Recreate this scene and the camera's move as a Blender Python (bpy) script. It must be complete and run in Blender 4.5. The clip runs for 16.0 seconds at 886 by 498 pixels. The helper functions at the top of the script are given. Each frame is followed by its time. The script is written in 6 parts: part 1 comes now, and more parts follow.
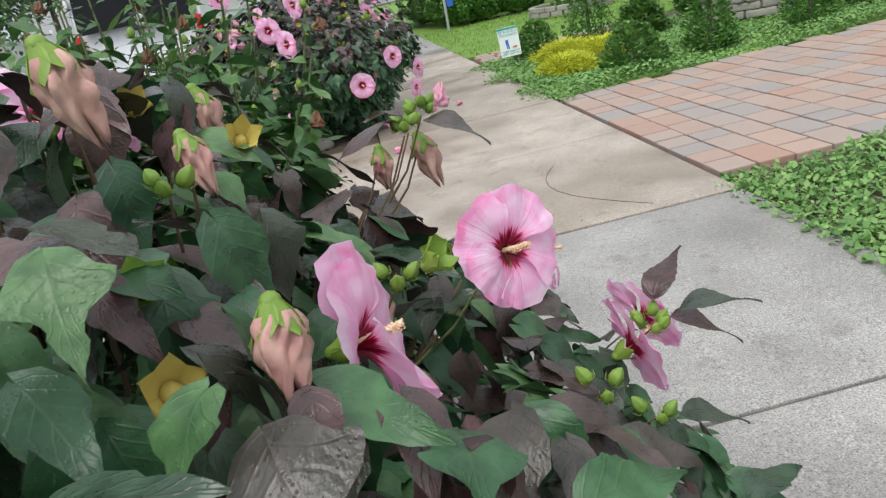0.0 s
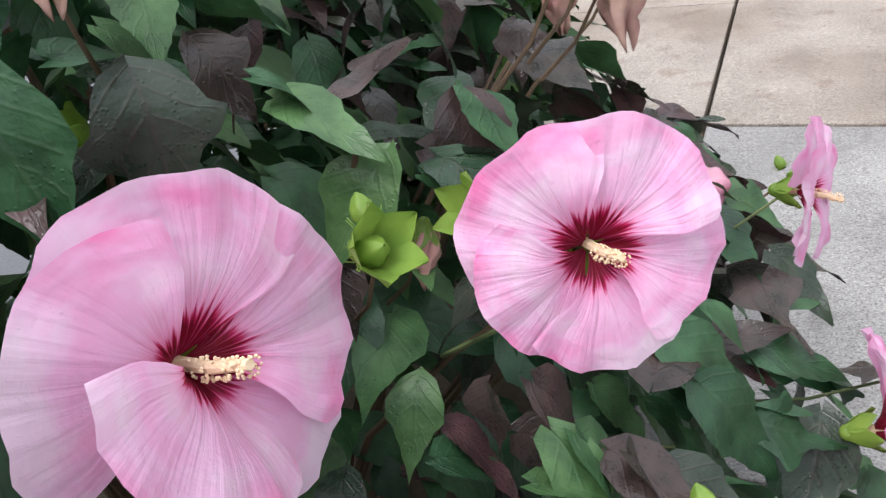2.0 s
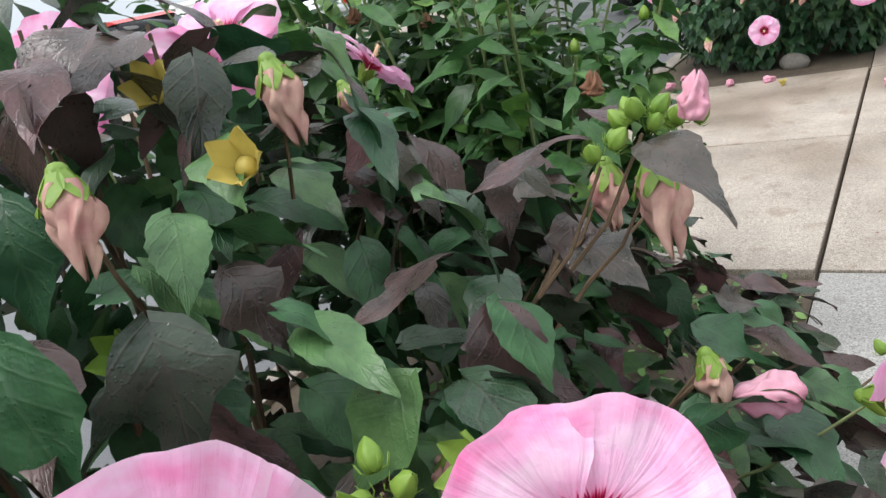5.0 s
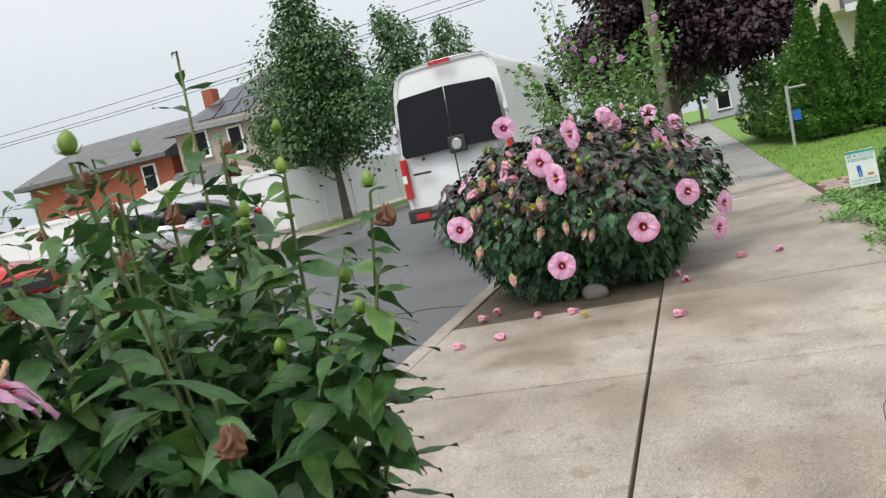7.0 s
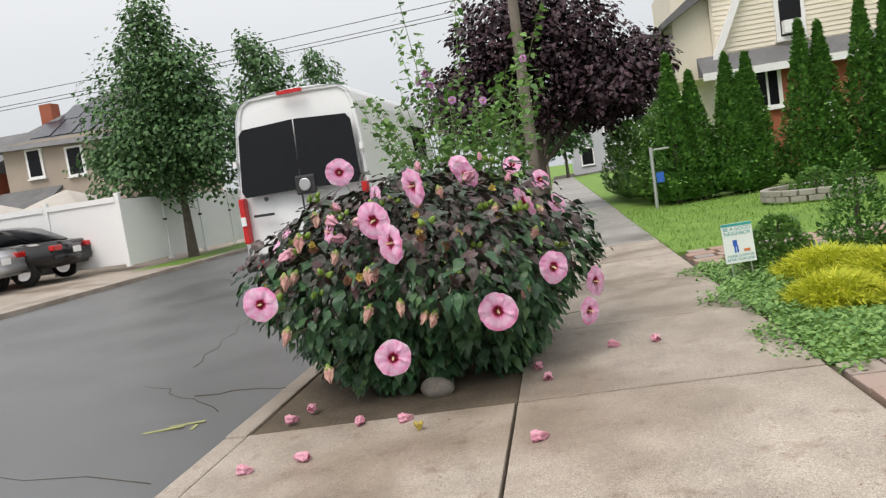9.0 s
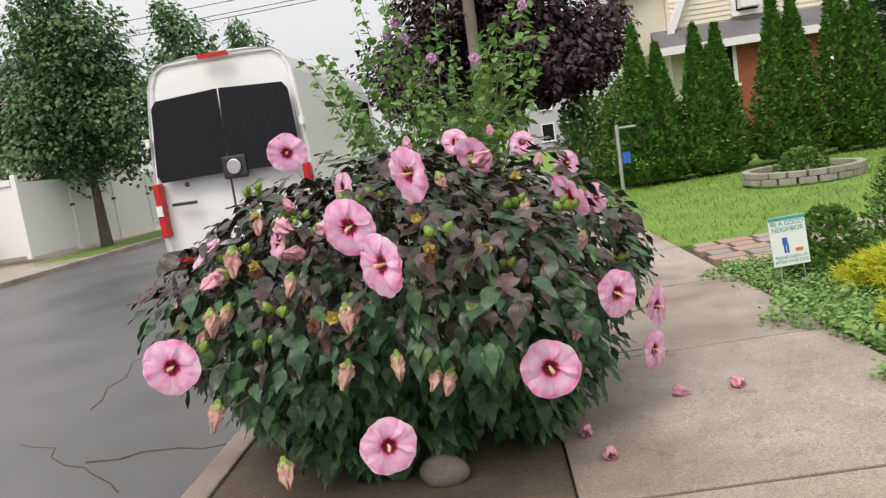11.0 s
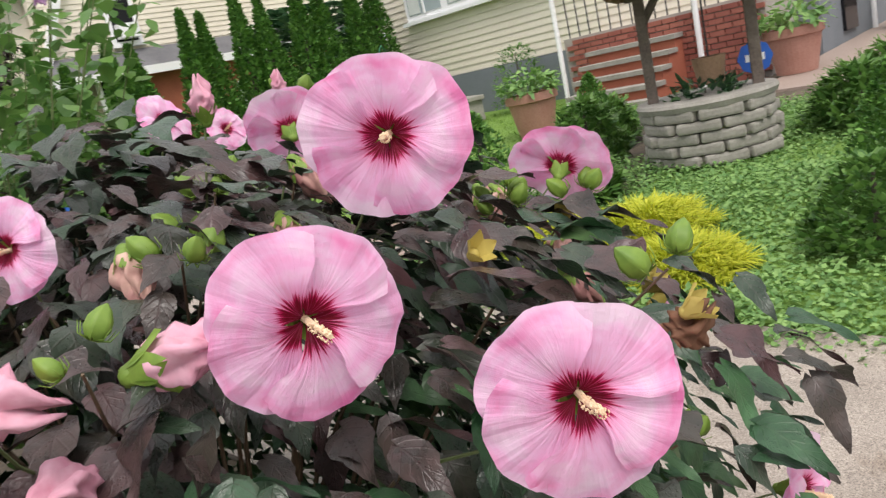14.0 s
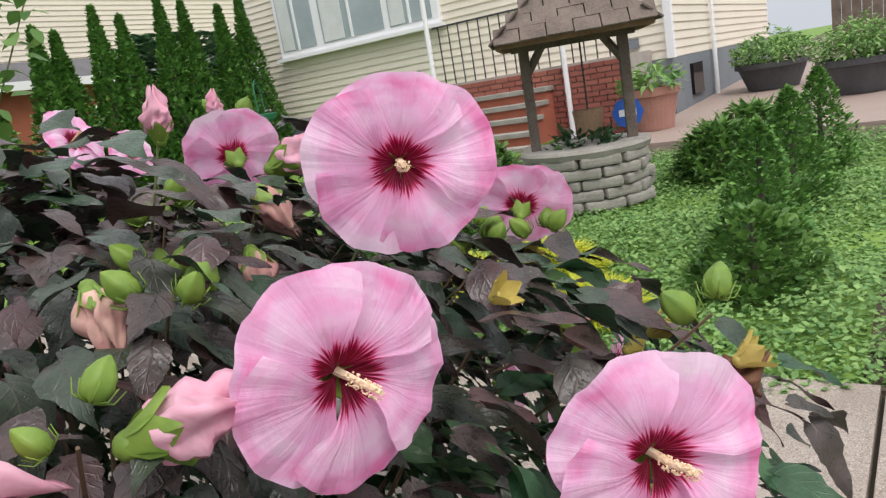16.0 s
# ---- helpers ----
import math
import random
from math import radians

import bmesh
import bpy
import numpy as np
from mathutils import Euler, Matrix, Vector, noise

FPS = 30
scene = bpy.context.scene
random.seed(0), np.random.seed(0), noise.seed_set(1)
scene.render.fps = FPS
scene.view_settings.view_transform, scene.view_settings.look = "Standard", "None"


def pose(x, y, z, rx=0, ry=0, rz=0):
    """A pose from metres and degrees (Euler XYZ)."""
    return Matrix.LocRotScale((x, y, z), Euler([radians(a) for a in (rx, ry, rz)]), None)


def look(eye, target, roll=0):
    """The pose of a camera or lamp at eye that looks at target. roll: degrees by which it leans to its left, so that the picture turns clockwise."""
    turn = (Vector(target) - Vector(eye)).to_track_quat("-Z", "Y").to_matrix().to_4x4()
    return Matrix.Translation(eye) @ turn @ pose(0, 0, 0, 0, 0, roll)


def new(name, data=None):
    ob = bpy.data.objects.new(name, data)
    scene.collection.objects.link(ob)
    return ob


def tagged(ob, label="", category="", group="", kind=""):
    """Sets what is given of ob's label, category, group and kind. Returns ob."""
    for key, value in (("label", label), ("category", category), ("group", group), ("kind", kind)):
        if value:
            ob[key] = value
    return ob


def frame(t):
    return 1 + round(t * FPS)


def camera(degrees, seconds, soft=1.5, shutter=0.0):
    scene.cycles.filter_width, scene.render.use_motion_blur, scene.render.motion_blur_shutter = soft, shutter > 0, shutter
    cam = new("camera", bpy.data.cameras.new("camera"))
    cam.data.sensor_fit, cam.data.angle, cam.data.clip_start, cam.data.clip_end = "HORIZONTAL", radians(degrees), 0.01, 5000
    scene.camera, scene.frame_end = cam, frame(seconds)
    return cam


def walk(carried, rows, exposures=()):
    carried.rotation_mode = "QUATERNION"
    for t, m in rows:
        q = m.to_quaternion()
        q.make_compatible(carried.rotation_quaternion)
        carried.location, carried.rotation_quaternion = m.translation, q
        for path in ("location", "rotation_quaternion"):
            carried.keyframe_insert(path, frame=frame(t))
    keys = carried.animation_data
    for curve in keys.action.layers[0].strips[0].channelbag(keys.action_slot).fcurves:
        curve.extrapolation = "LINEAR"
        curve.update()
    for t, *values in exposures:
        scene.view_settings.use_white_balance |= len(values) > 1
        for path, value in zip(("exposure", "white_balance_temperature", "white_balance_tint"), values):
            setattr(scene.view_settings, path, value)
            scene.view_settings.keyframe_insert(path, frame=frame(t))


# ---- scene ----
cam = camera(63.0, 16.0, soft=1.3, shutter=0.15)
PATH = [
    (0, (-0.060, 0.060, 1.180), (0.067, 1.933, 0.490), -11.3),
    (0.5, (0.017, 0.222, 1.168), (0.022, 2.080, 0.429), -9.9),
    (1, (0.134, 0.371, 1.154), (-0.092, 2.182, 0.337), -9.1),
    (1.5, (0.218, 0.526, 1.097), (-0.353, 2.187, 0.140), -7.1),
    (2, (0.197, 0.613, 1.073), (-0.589, 2.124, 0.025), -9.4),
    (2.5, (0.184, 0.681, 1.055), (-0.773, 2.004, -0.099), -11.5),
    (3, (0.225, 0.707, 1.047), (-0.870, 1.839, -0.186), -11.8),
    (3.2, (0.230, 0.700, 1.053), (-0.876, 1.822, -0.172), -11.1),
    (5.3, (0.279, 0.708, 1.143), (-0.773, 2.291, 0.520), -13.5),
    (5.5, (0.298, 0.719, 1.143), (-0.700, 2.346, 0.547), -13.1),
    (6, (0.330, 0.780, 1.159), (-0.545, 2.499, 0.629), -12.5),
    (6.5, (0.338, 0.964, 1.177), (-0.411, 2.785, 0.827), -12.9),
    (7, (0.379, 1.150, 1.187), (-0.312, 3.013, 0.957), -12.1),
    (7.5, (0.473, 1.390, 1.201), (-0.193, 3.267, 1.020), -11.0),
    (8, (0.437, 1.700, 1.193), (-0.077, 3.624, 1.013), -11.0),
    (8.5, (0.404, 2.018, 1.209), (0.023, 3.974, 1.035), -9.3),
    (9, (0.365, 2.410, 1.208), (0.030, 4.373, 1.023), -8.4),
    (9.5, (0.221, 2.774, 1.234), (-0.053, 4.744, 1.022), -9.5),
    (9.7, (0.190, 2.918, 1.223), (-0.066, 4.890, 1.008), -9.2),
    (11.8, (-0.495, 4.277, 1.302), (-0.476, 6.239, 0.988), -10.1),
    (12, (-0.589, 4.419, 1.304), (-0.49, 6.376, 0.975), -11.0),
    (12.5, (-0.748, 4.847, 1.306), (-0.437, 6.778, 0.944), -10.7),
    (13, (-0.939, 5.205, 1.280), (-0.233, 7.037, 0.914), -12.4),
    (13.5, (-1.076, 5.512, 1.265), (-0.021, 7.163, 0.864), -13.6),
    (14, (-1.082, 5.751, 1.267), (0.242, 7.177, 0.805), -13.4),
    (14.5, (-1.124, 5.893, 1.253), (0.455, 7.009, 0.743), -12.9),
    (15, (-1.143, 5.915, 1.261), (0.542, 6.886, 0.796), -12.8),
    (15.5, (-1.148, 5.949, 1.272), (0.498, 7.0, 0.839), -9.7),
    (16, (-1.135, 5.957, 1.283), (0.453, 7.093, 0.855), -9.8),
]
walk(cam, [(t, look(eye, target, roll)) for t, eye, target, roll in PATH], exposures=[(0, 0.44, 6350, 10), (1.5, 0.66, 6250, 13), (3.2, 0.82, 6200, 15), (5.5, 0.78, 6450, 9), (6, 0.70, 6500, 9), (7, 0.40, 6550, 10), (9.5, 0.38, 6900, 13), (12, 0.55, 7050, 15), (13, 0.60, 6900, 15), (15, 0.46, 6600, 15), (16, 0.44, 6550, 15)])

# ---- light: overcast sky and a wide, weak sun ----
world = bpy.data.worlds.new("sky")
scene.world = world
world.use_nodes = True
wn, wl = world.node_tree.nodes, world.node_tree.links
sky = wn.new("ShaderNodeTexSky")
sky.sky_type, sky.sun_disc = "NISHITA", False
sky.sun_elevation, sky.sun_rotation, sky.dust_density = radians(55), radians(200), 4.0
mixw = wn.new("ShaderNodeMixRGB")
mixw.inputs[0].default_value = 0.93
wl.new(sky.outputs[0], mixw.inputs[1])
# cloud cover: brighter overhead than at the horizon
sep_sky = wn.new("ShaderNodeSeparateXYZ")
wl.new(wn.new("ShaderNodeTexCoord").outputs["Generated"], sep_sky.inputs[0])
cloud = wn.new("ShaderNodeValToRGB")
for e, (p, c) in zip(cloud.color_ramp.elements, ((0.02, (0.475, 0.52, 0.56)), (0.85, (1.05, 1.08, 1.11)))):
    e.position, e.color = p, (*c, 1)
wl.new(sep_sky.outputs[2], cloud.inputs[0])
gain = wn.new("ShaderNodeMixRGB")
gain.blend_type, gain.inputs[0].default_value, gain.inputs[2].default_value = "MULTIPLY", 1.0, (10.0, 10.0, 10.0, 1)
wl.new(cloud.outputs[0], gain.inputs[1])
wl.new(gain.outputs[0], mixw.inputs[2])
wl.new(mixw.outputs[0], wn["Background"].inputs[0])
wn["Background"].inputs[1].default_value = 0.1
sun = new("sun", bpy.data.lights.new("sun", "SUN"))
sun.data.energy, sun.data.angle, sun.data.color = 1.5, radians(30), (1, 0.97, 0.93)
sun.matrix_world = look((0, 0, 0), (0.25, 0.45, -0.85))

SLOPE = 0.03
RNG = random.Random(7)


def g(x):
    """Height of the sloping pavement and front yards."""
    return SLOPE * x


# ---- materials ----
def ramp(nt, src, stops):
    r = nt.nodes.new("ShaderNodeValToRGB")
    while len(r.color_ramp.elements) < len(stops):
        r.color_ramp.elements.new(0.5)
    for e, (p, c) in zip(r.color_ramp.elements, stops):
        e.position, e.color = p, (*c, 1)
    nt.links.new(src, r.inputs[0])
    return r.outputs[0]


def noise_tex(nt, scale, detail=5, coords=None):
    n = nt.nodes.new("ShaderNodeTexNoise")
    n.inputs["Scale"].default_value, n.inputs["Detail"].default_value = scale, detail
    if coords:
        nt.links.new(coords, n.inputs["Vector"])
    return n.outputs["Fac"]


def mixc(nt, fac, a, b, mode="MIX"):
    m = nt.nodes.new("ShaderNodeMixRGB")
    m.blend_type = mode
    for sock, v in ((m.inputs[0], fac), (m.inputs[1], a), (m.inputs[2], b)):
        if isinstance(v, (int, float)):
            sock.default_value = v
        elif isinstance(v, tuple):
            sock.default_value = (*v, 1)
        else:
            nt.links.new(v, sock)
    return m.outputs[0]


def mat(name, dark, light, rough=0.7, fine=60.0, coarse=3.0, bump=0.2, metal=0.0, island=None, obj_random=0.0, spec=0.5, extra=None, rough_var=0.0, translucent=0.0):
    """Two-scale mottled surface between two colours, with relief."""
    m = bpy.data.materials.new(name)
    m.use_nodes = True
    nt = m.node_tree
    b = nt.nodes["Principled BSDF"]
    co = nt.nodes.new("ShaderNodeNewGeometry").outputs["Position"]
    f, c = noise_tex(nt, fine, 6, co), noise_tex(nt, coarse, 5, co)
    mixf = nt.nodes.new("ShaderNodeMath")
    mixf.operation = "MULTIPLY_ADD"
    nt.links.new(f, mixf.inputs[0])
    mixf.inputs[1].default_value = 0.45
    half = nt.nodes.new("ShaderNodeMath")
    half.operation = "MULTIPLY"
    half.inputs[1].default_value = 0.55
    nt.links.new(c, half.inputs[0])
    nt.links.new(half.outputs[0], mixf.inputs[2])
    col = ramp(nt, mixf.outputs[0], [(0.3, dark), (0.7, light)])
    if island:
        gi = nt.nodes.new("ShaderNodeNewGeometry").outputs["Random Per Island"]
        oi = nt.nodes.new("ShaderNodeObjectInfo").outputs["Random"]
        add = nt.nodes.new("ShaderNodeMath")
        add.operation = "ADD"
        nt.links.new(gi, add.inputs[0])
        nt.links.new(oi, add.inputs[1])
        fr = nt.nodes.new("ShaderNodeMath")
        fr.operation = "FRACT"
        nt.links.new(add.outputs[0], fr.inputs[0])
        col = mixc(nt, 0.75, col, ramp(nt, fr.outputs[0], island))
    if obj_random:
        oi = nt.nodes.new("ShaderNodeObjectInfo").outputs["Random"]
        col = mixc(nt, obj_random, col, ramp(nt, oi, extra), "MIX")
    nt.links.new(col, b.inputs["Base Color"])
    b.inputs["Roughness"].default_value, b.inputs["Metallic"].default_value = rough, metal
    b.inputs["Specular IOR Level"].default_value = spec
    if rough_var:
        rr = nt.nodes.new("ShaderNodeMapRange")
        rr.inputs[3].default_value, rr.inputs[4].default_value = rough - rough_var, rough + rough_var
        nt.links.new(c, rr.inputs[0])
        nt.links.new(rr.outputs[0], b.inputs["Roughness"])
    if bump:
        bp = nt.nodes.new("ShaderNodeBump")
        bp.inputs["Strength"].default_value, bp.inputs["Distance"].default_value = bump, 0.004
        nt.links.new(f, bp.inputs["Height"])
        nt.links.new(bp.outputs[0], b.inputs["Normal"])
    if translucent:
        tr = nt.nodes.new("ShaderNodeBsdfTranslucent")
        nt.links.new(col, tr.inputs[0])
        ms = nt.nodes.new("ShaderNodeMixShader")
        ms.inputs[0].default_value = translucent
        nt.links.new(b.outputs[0], ms.inputs[1])
        nt.links.new(tr.outputs[0], ms.inputs[2])
        nt.links.new(ms.outputs[0], nt.nodes["Material Output"].inputs[0])
    return m


def math_node(nt, op, a, b=None):
    n = nt.nodes.new("ShaderNodeMath")
    n.operation = op
    for sock, v in zip(n.inputs, (a, b)):
        if isinstance(v, (int, float)):
            sock.default_value = v
        elif v is not None:
            nt.links.new(v, sock)
    return n.outputs[0]


def leaf_mat(name, stops, vein, rough, translucent, drops=0.0, vein_mix=0.2, count=6.0):
    """A leaf blade: colour differs leaf by leaf, with midrib, side veins, blotches and rain drops."""
    m = bpy.data.materials.new(name)
    m.use_nodes = True
    nt = m.node_tree
    b = nt.nodes["Principled BSDF"]
    geo = nt.nodes.new("ShaderNodeNewGeometry")
    gi, co = geo.outputs["Random Per Island"], geo.outputs["Position"]
    oi = nt.nodes.new("ShaderNodeObjectInfo").outputs["Random"]
    base = ramp(nt, math_node(nt, "FRACT", math_node(nt, "ADD", gi, oi)), stops)
    blotch = noise_tex(nt, 34, 4, co)
    col = mixc(nt, 1.0, base, ramp(nt, blotch, [(0.32, (0.55, 0.62, 0.58)), (0.68, (1.35, 1.25, 1.25))]), "MULTIPLY")
    sep = nt.nodes.new("ShaderNodeSeparateXYZ")
    nt.links.new(nt.nodes.new("ShaderNodeTexCoord").outputs["UV"], sep.inputs[0])
    side = math_node(nt, "ABSOLUTE", math_node(nt, "SUBTRACT", sep.outputs[0], 0.5))
    run = math_node(nt, "FRACT", math_node(nt, "MULTIPLY", math_node(nt, "SUBTRACT", sep.outputs[1], math_node(nt, "MULTIPLY", side, 0.55)), count))
    veins = math_node(nt, "MAXIMUM", ramp(nt, side, [(0.0, (1, 1, 1)), (0.045, (0, 0, 0))]),
                      ramp(nt, math_node(nt, "ABSOLUTE", math_node(nt, "SUBTRACT", run, 0.5)), [(0.0, (0.75, 0.75, 0.75)), (0.13, (0, 0, 0))]))
    col = mixc(nt, math_node(nt, "MULTIPLY", veins, vein_mix), col, vein)
    nt.links.new(col, b.inputs["Base Color"])
    b.inputs["Specular IOR Level"].default_value = 0.48
    height = math_node(nt, "ADD", math_node(nt, "MULTIPLY", noise_tex(nt, 140, 5, co), 0.7), math_node(nt, "MULTIPLY", veins, -0.28))
    rr = math_node(nt, "MULTIPLY_ADD", blotch, 0.35)
    rr.node.inputs[2].default_value = rough - 0.17
    if drops:
        vo = nt.nodes.new("ShaderNodeTexVoronoi")
        vo.inputs["Scale"].default_value = 210
        nt.links.new(co, vo.inputs["Vector"])
        patchy = ramp(nt, noise_tex(nt, 45, 2, co), [(0.46, (0, 0, 0)), (0.56, (1, 1, 1))])
        bead = math_node(nt, "MULTIPLY", ramp(nt, vo.outputs["Distance"], [(0.0, (1, 1, 1)), (0.34, (0, 0, 0))]), patchy)
        height = math_node(nt, "ADD", height, math_node(nt, "MULTIPLY", bead, drops))
        rr = math_node(nt, "SUBTRACT", rr, math_node(nt, "MULTIPLY", bead, 0.25))
    nt.links.new(rr, b.inputs["Roughness"])
    bp = nt.nodes.new("ShaderNodeBump")
    bp.inputs["Strength"].default_value, bp.inputs["Distance"].default_value = 0.55, 0.003
    nt.links.new(height, bp.inputs["Height"])
    nt.links.new(bp.outputs[0], b.inputs["Normal"])
    tr = nt.nodes.new("ShaderNodeBsdfTranslucent")
    nt.links.new(col, tr.inputs[0])
    ms = nt.nodes.new("ShaderNodeMixShader")
    ms.inputs[0].default_value = translucent
    nt.links.new(b.outputs[0], ms.inputs[1])
    nt.links.new(tr.outputs[0], ms.inputs[2])
    nt.links.new(ms.outputs[0], nt.nodes["Material Output"].inputs[0])
    return m


def petal_mat(name, base, edge, eye, streak):
    """Petal coloured along its length: dark eye, streaks running out of it, deeper rim."""
    m = bpy.data.materials.new(name)
    m.use_nodes = True
    nt = m.node_tree
    b = nt.nodes["Principled BSDF"]
    uv = nt.nodes.new("ShaderNodeTexCoord").outputs["UV"]
    sep = nt.nodes.new("ShaderNodeSeparateXYZ")
    nt.links.new(uv, sep.inputs[0])
    mp = nt.nodes.new("ShaderNodeMapping")
    mp.inputs["Scale"].default_value = (0.9, 22, 1)
    nt.links.new(uv, mp.inputs[0])
    st = noise_tex(nt, 1.0, 4, mp.outputs[0])
    soft = noise_tex(nt, 2.6, 4, uv)
    pos = math_node(nt, "ADD", math_node(nt, "MULTIPLY", math_node(nt, "SUBTRACT", st, 0.5), -0.60), sep.outputs[0])
    pos = math_node(nt, "MULTIPLY_ADD", pos, 0.75)
    nt.links.new(math_node(nt, "MULTIPLY", sep.outputs[0], 0.25), pos.node.inputs[2])
    col = ramp(nt, pos, [(0.0, eye), (0.20, eye), (0.245, streak), (0.30, tuple(0.6 * p + 0.4 * q for p, q in zip(base, edge))), (0.42, base)])
    pale = math_node(nt, "MULTIPLY", ramp(nt, sep.outputs[0], [(0.35, (0, 0, 0)), (0.65, (1, 1, 1))]), ramp(nt, soft, [(0.36, (0.85, 0.85, 0.85)), (0.52, (0, 0, 0))]))
    col = mixc(nt, pale, col, tuple(0.45 * p + 0.55 * q for p, q in zip(base, (0.97, 0.90, 0.95))))
    rim = math_node(nt, "MULTIPLY", ramp(nt, sep.outputs[0], [(0.45, (0, 0, 0)), (0.98, (1, 1, 1))]), ramp(nt, soft, [(0.50, (0, 0, 0)), (0.70, (0.9, 0.9, 0.9))]))
    col = mixc(nt, rim, col, edge)
    lines = math_node(nt, "MULTIPLY", ramp(nt, st, [(0.40, (1, 1, 1)), (0.47, (0, 0, 0))]), ramp(nt, sep.outputs[0], [(0.25, (0.40, 0.40, 0.40)), (0.6, (0, 0, 0))]))
    col = mixc(nt, lines, col, tuple(0.5 * (p + q) for p, q in zip(edge, streak)))
    nt.links.new(col, b.inputs["Base Color"])
    b.inputs["Roughness"].default_value = 0.5
    b.inputs["Specular IOR Level"].default_value = 0.3
    vo = nt.nodes.new("ShaderNodeTexVoronoi")
    vo.inputs["Scale"].default_value = 330
    geo = nt.nodes.new("ShaderNodeNewGeometry").outputs["Position"]
    nt.links.new(geo, vo.inputs["Vector"])
    bead = math_node(nt, "MULTIPLY", ramp(nt, vo.outputs["Distance"], [(0.0, (1, 1, 1)), (0.3, (0, 0, 0))]), ramp(nt, noise_tex(nt, 40, 2, geo), [(0.54, (0, 0, 0)), (0.62, (1, 1, 1))]))
    crinkle = math_node(nt, "MULTIPLY", noise_tex(nt, 7, 4, uv), 0.8)
    bp = nt.nodes.new("ShaderNodeBump")
    bp.inputs["Strength"].default_value, bp.inputs["Distance"].default_value = 0.7, 0.004
    nt.links.new(math_node(nt, "ADD", math_node(nt, "ADD", st, crinkle), math_node(nt, "MULTIPLY", bead, 0.12)), bp.inputs["Height"])
    nt.links.new(bp.outputs[0], b.inputs["Normal"])
    tr = nt.nodes.new("ShaderNodeBsdfTranslucent")
    nt.links.new(col, tr.inputs[0])
    ms = nt.nodes.new("ShaderNodeMixShader")
    ms.inputs[0].default_value = 0.38
    nt.links.new(b.outputs[0], ms.inputs[1])
    nt.links.new(tr.outputs[0], ms.inputs[2])
    nt.links.new(ms.outputs[0], nt.nodes["Material Output"].inputs[0])
    return m


def concrete(name, dark, light, stain, seed):
    """Broom-finished concrete: sandy speckle, pale stones, broad damp patches and brown stains."""
    m = bpy.data.materials.new(name)
    m.use_nodes = True
    nt = m.node_tree
    b = nt.nodes["Principled BSDF"]
    shift = nt.nodes.new("ShaderNodeMapping")
    shift.inputs["Location"].default_value = (seed, seed * 0.7, 0)
    nt.links.new(nt.nodes.new("ShaderNodeNewGeometry").outputs["Position"], shift.inputs[0])
    co = shift.outputs[0]
    fine, grit, broad, blot = noise_tex(nt, 210, 2, co), noise_tex(nt, 70, 6, co), noise_tex(nt, 0.9, 6, co), noise_tex(nt, 3.2, 7, co)
    col = ramp(nt, math_node(nt, "ADD", math_node(nt, "MULTIPLY", grit, 0.45), math_node(nt, "MULTIPLY", blot, 0.55)), [(0.34, dark), (0.64, light)])
    col = mixc(nt, 1.0, col, ramp(nt, fine, [(0.33, (0.45, 0.44, 0.43)), (0.47, (1, 1, 1)), (0.58, (1.02, 1.02, 1.02)), (0.68, (1.5, 1.5, 1.48))]), "MULTIPLY")
    damp = ramp(nt, broad, [(0.44, (0, 0, 0)), (0.60, (1, 1, 1))])
    col = mixc(nt, math_node(nt, "MULTIPLY", damp, 0.55), col, mixc(nt, 1.0, col, stain, "MULTIPLY"))
    spots = ramp(nt, noise_tex(nt, 7, 5, co), [(0.60, (0, 0, 0)), (0.70, (0.6, 0.6, 0.6))])
    col = mixc(nt, spots, col, mixc(nt, 1.0, col, stain, "MULTIPLY"))
    tone = nt.nodes.new("ShaderNodeObjectInfo").outputs["Random"]
    col = mixc(nt, 1.0, col, ramp(nt, tone, [(0, (0.90, 0.89, 0.88)), (1, (1.06, 1.05, 1.04))]), "MULTIPLY")
    nt.links.new(col, b.inputs["Base Color"])
    rr = math_node(nt, "SUBTRACT", math_node(nt, "MULTIPLY_ADD", blot, 0.2), math_node(nt, "MULTIPLY", damp, 0.30))
    rr.node.inputs[0].links[0].from_node.inputs[2].default_value = 0.52
    nt.links.new(rr, b.inputs["Roughness"])
    bp = nt.nodes.new("ShaderNodeBump")
    bp.inputs["Strength"].default_value, bp.inputs["Distance"].default_value = 0.45, 0.004
    nt.links.new(math_node(nt, "ADD", fine, grit), bp.inputs["Height"])
    nt.links.new(bp.outputs[0], b.inputs["Normal"])
    return m


M_CONC = concrete("wet concrete", (0.235, 0.228, 0.218), (0.375, 0.367, 0.35), (0.60, 0.58, 0.57), 0.0)
M_CONC_B = concrete("rusty concrete", (0.27, 0.232, 0.195), (0.45, 0.40, 0.345), (0.62, 0.54, 0.47), 3.7)
M_JOINT = mat("joint dirt", (0.03, 0.026, 0.02), (0.09, 0.075, 0.05), 0.95, 70, 6, 0.5)
M_ASPH = mat("wet asphalt", (0.07, 0.072, 0.075), (0.15, 0.153, 0.157), 0.40, 120, 0.7, 0.5, rough_var=0.2)
M_SOIL = mat("soil", (0.05, 0.037, 0.026), (0.14, 0.11, 0.075), 0.95, 45, 4, 0.8)
M_GRASS = mat("lawn ground", (0.08, 0.17, 0.025), (0.19, 0.32, 0.05), 0.9, 120, 2, 0.8)
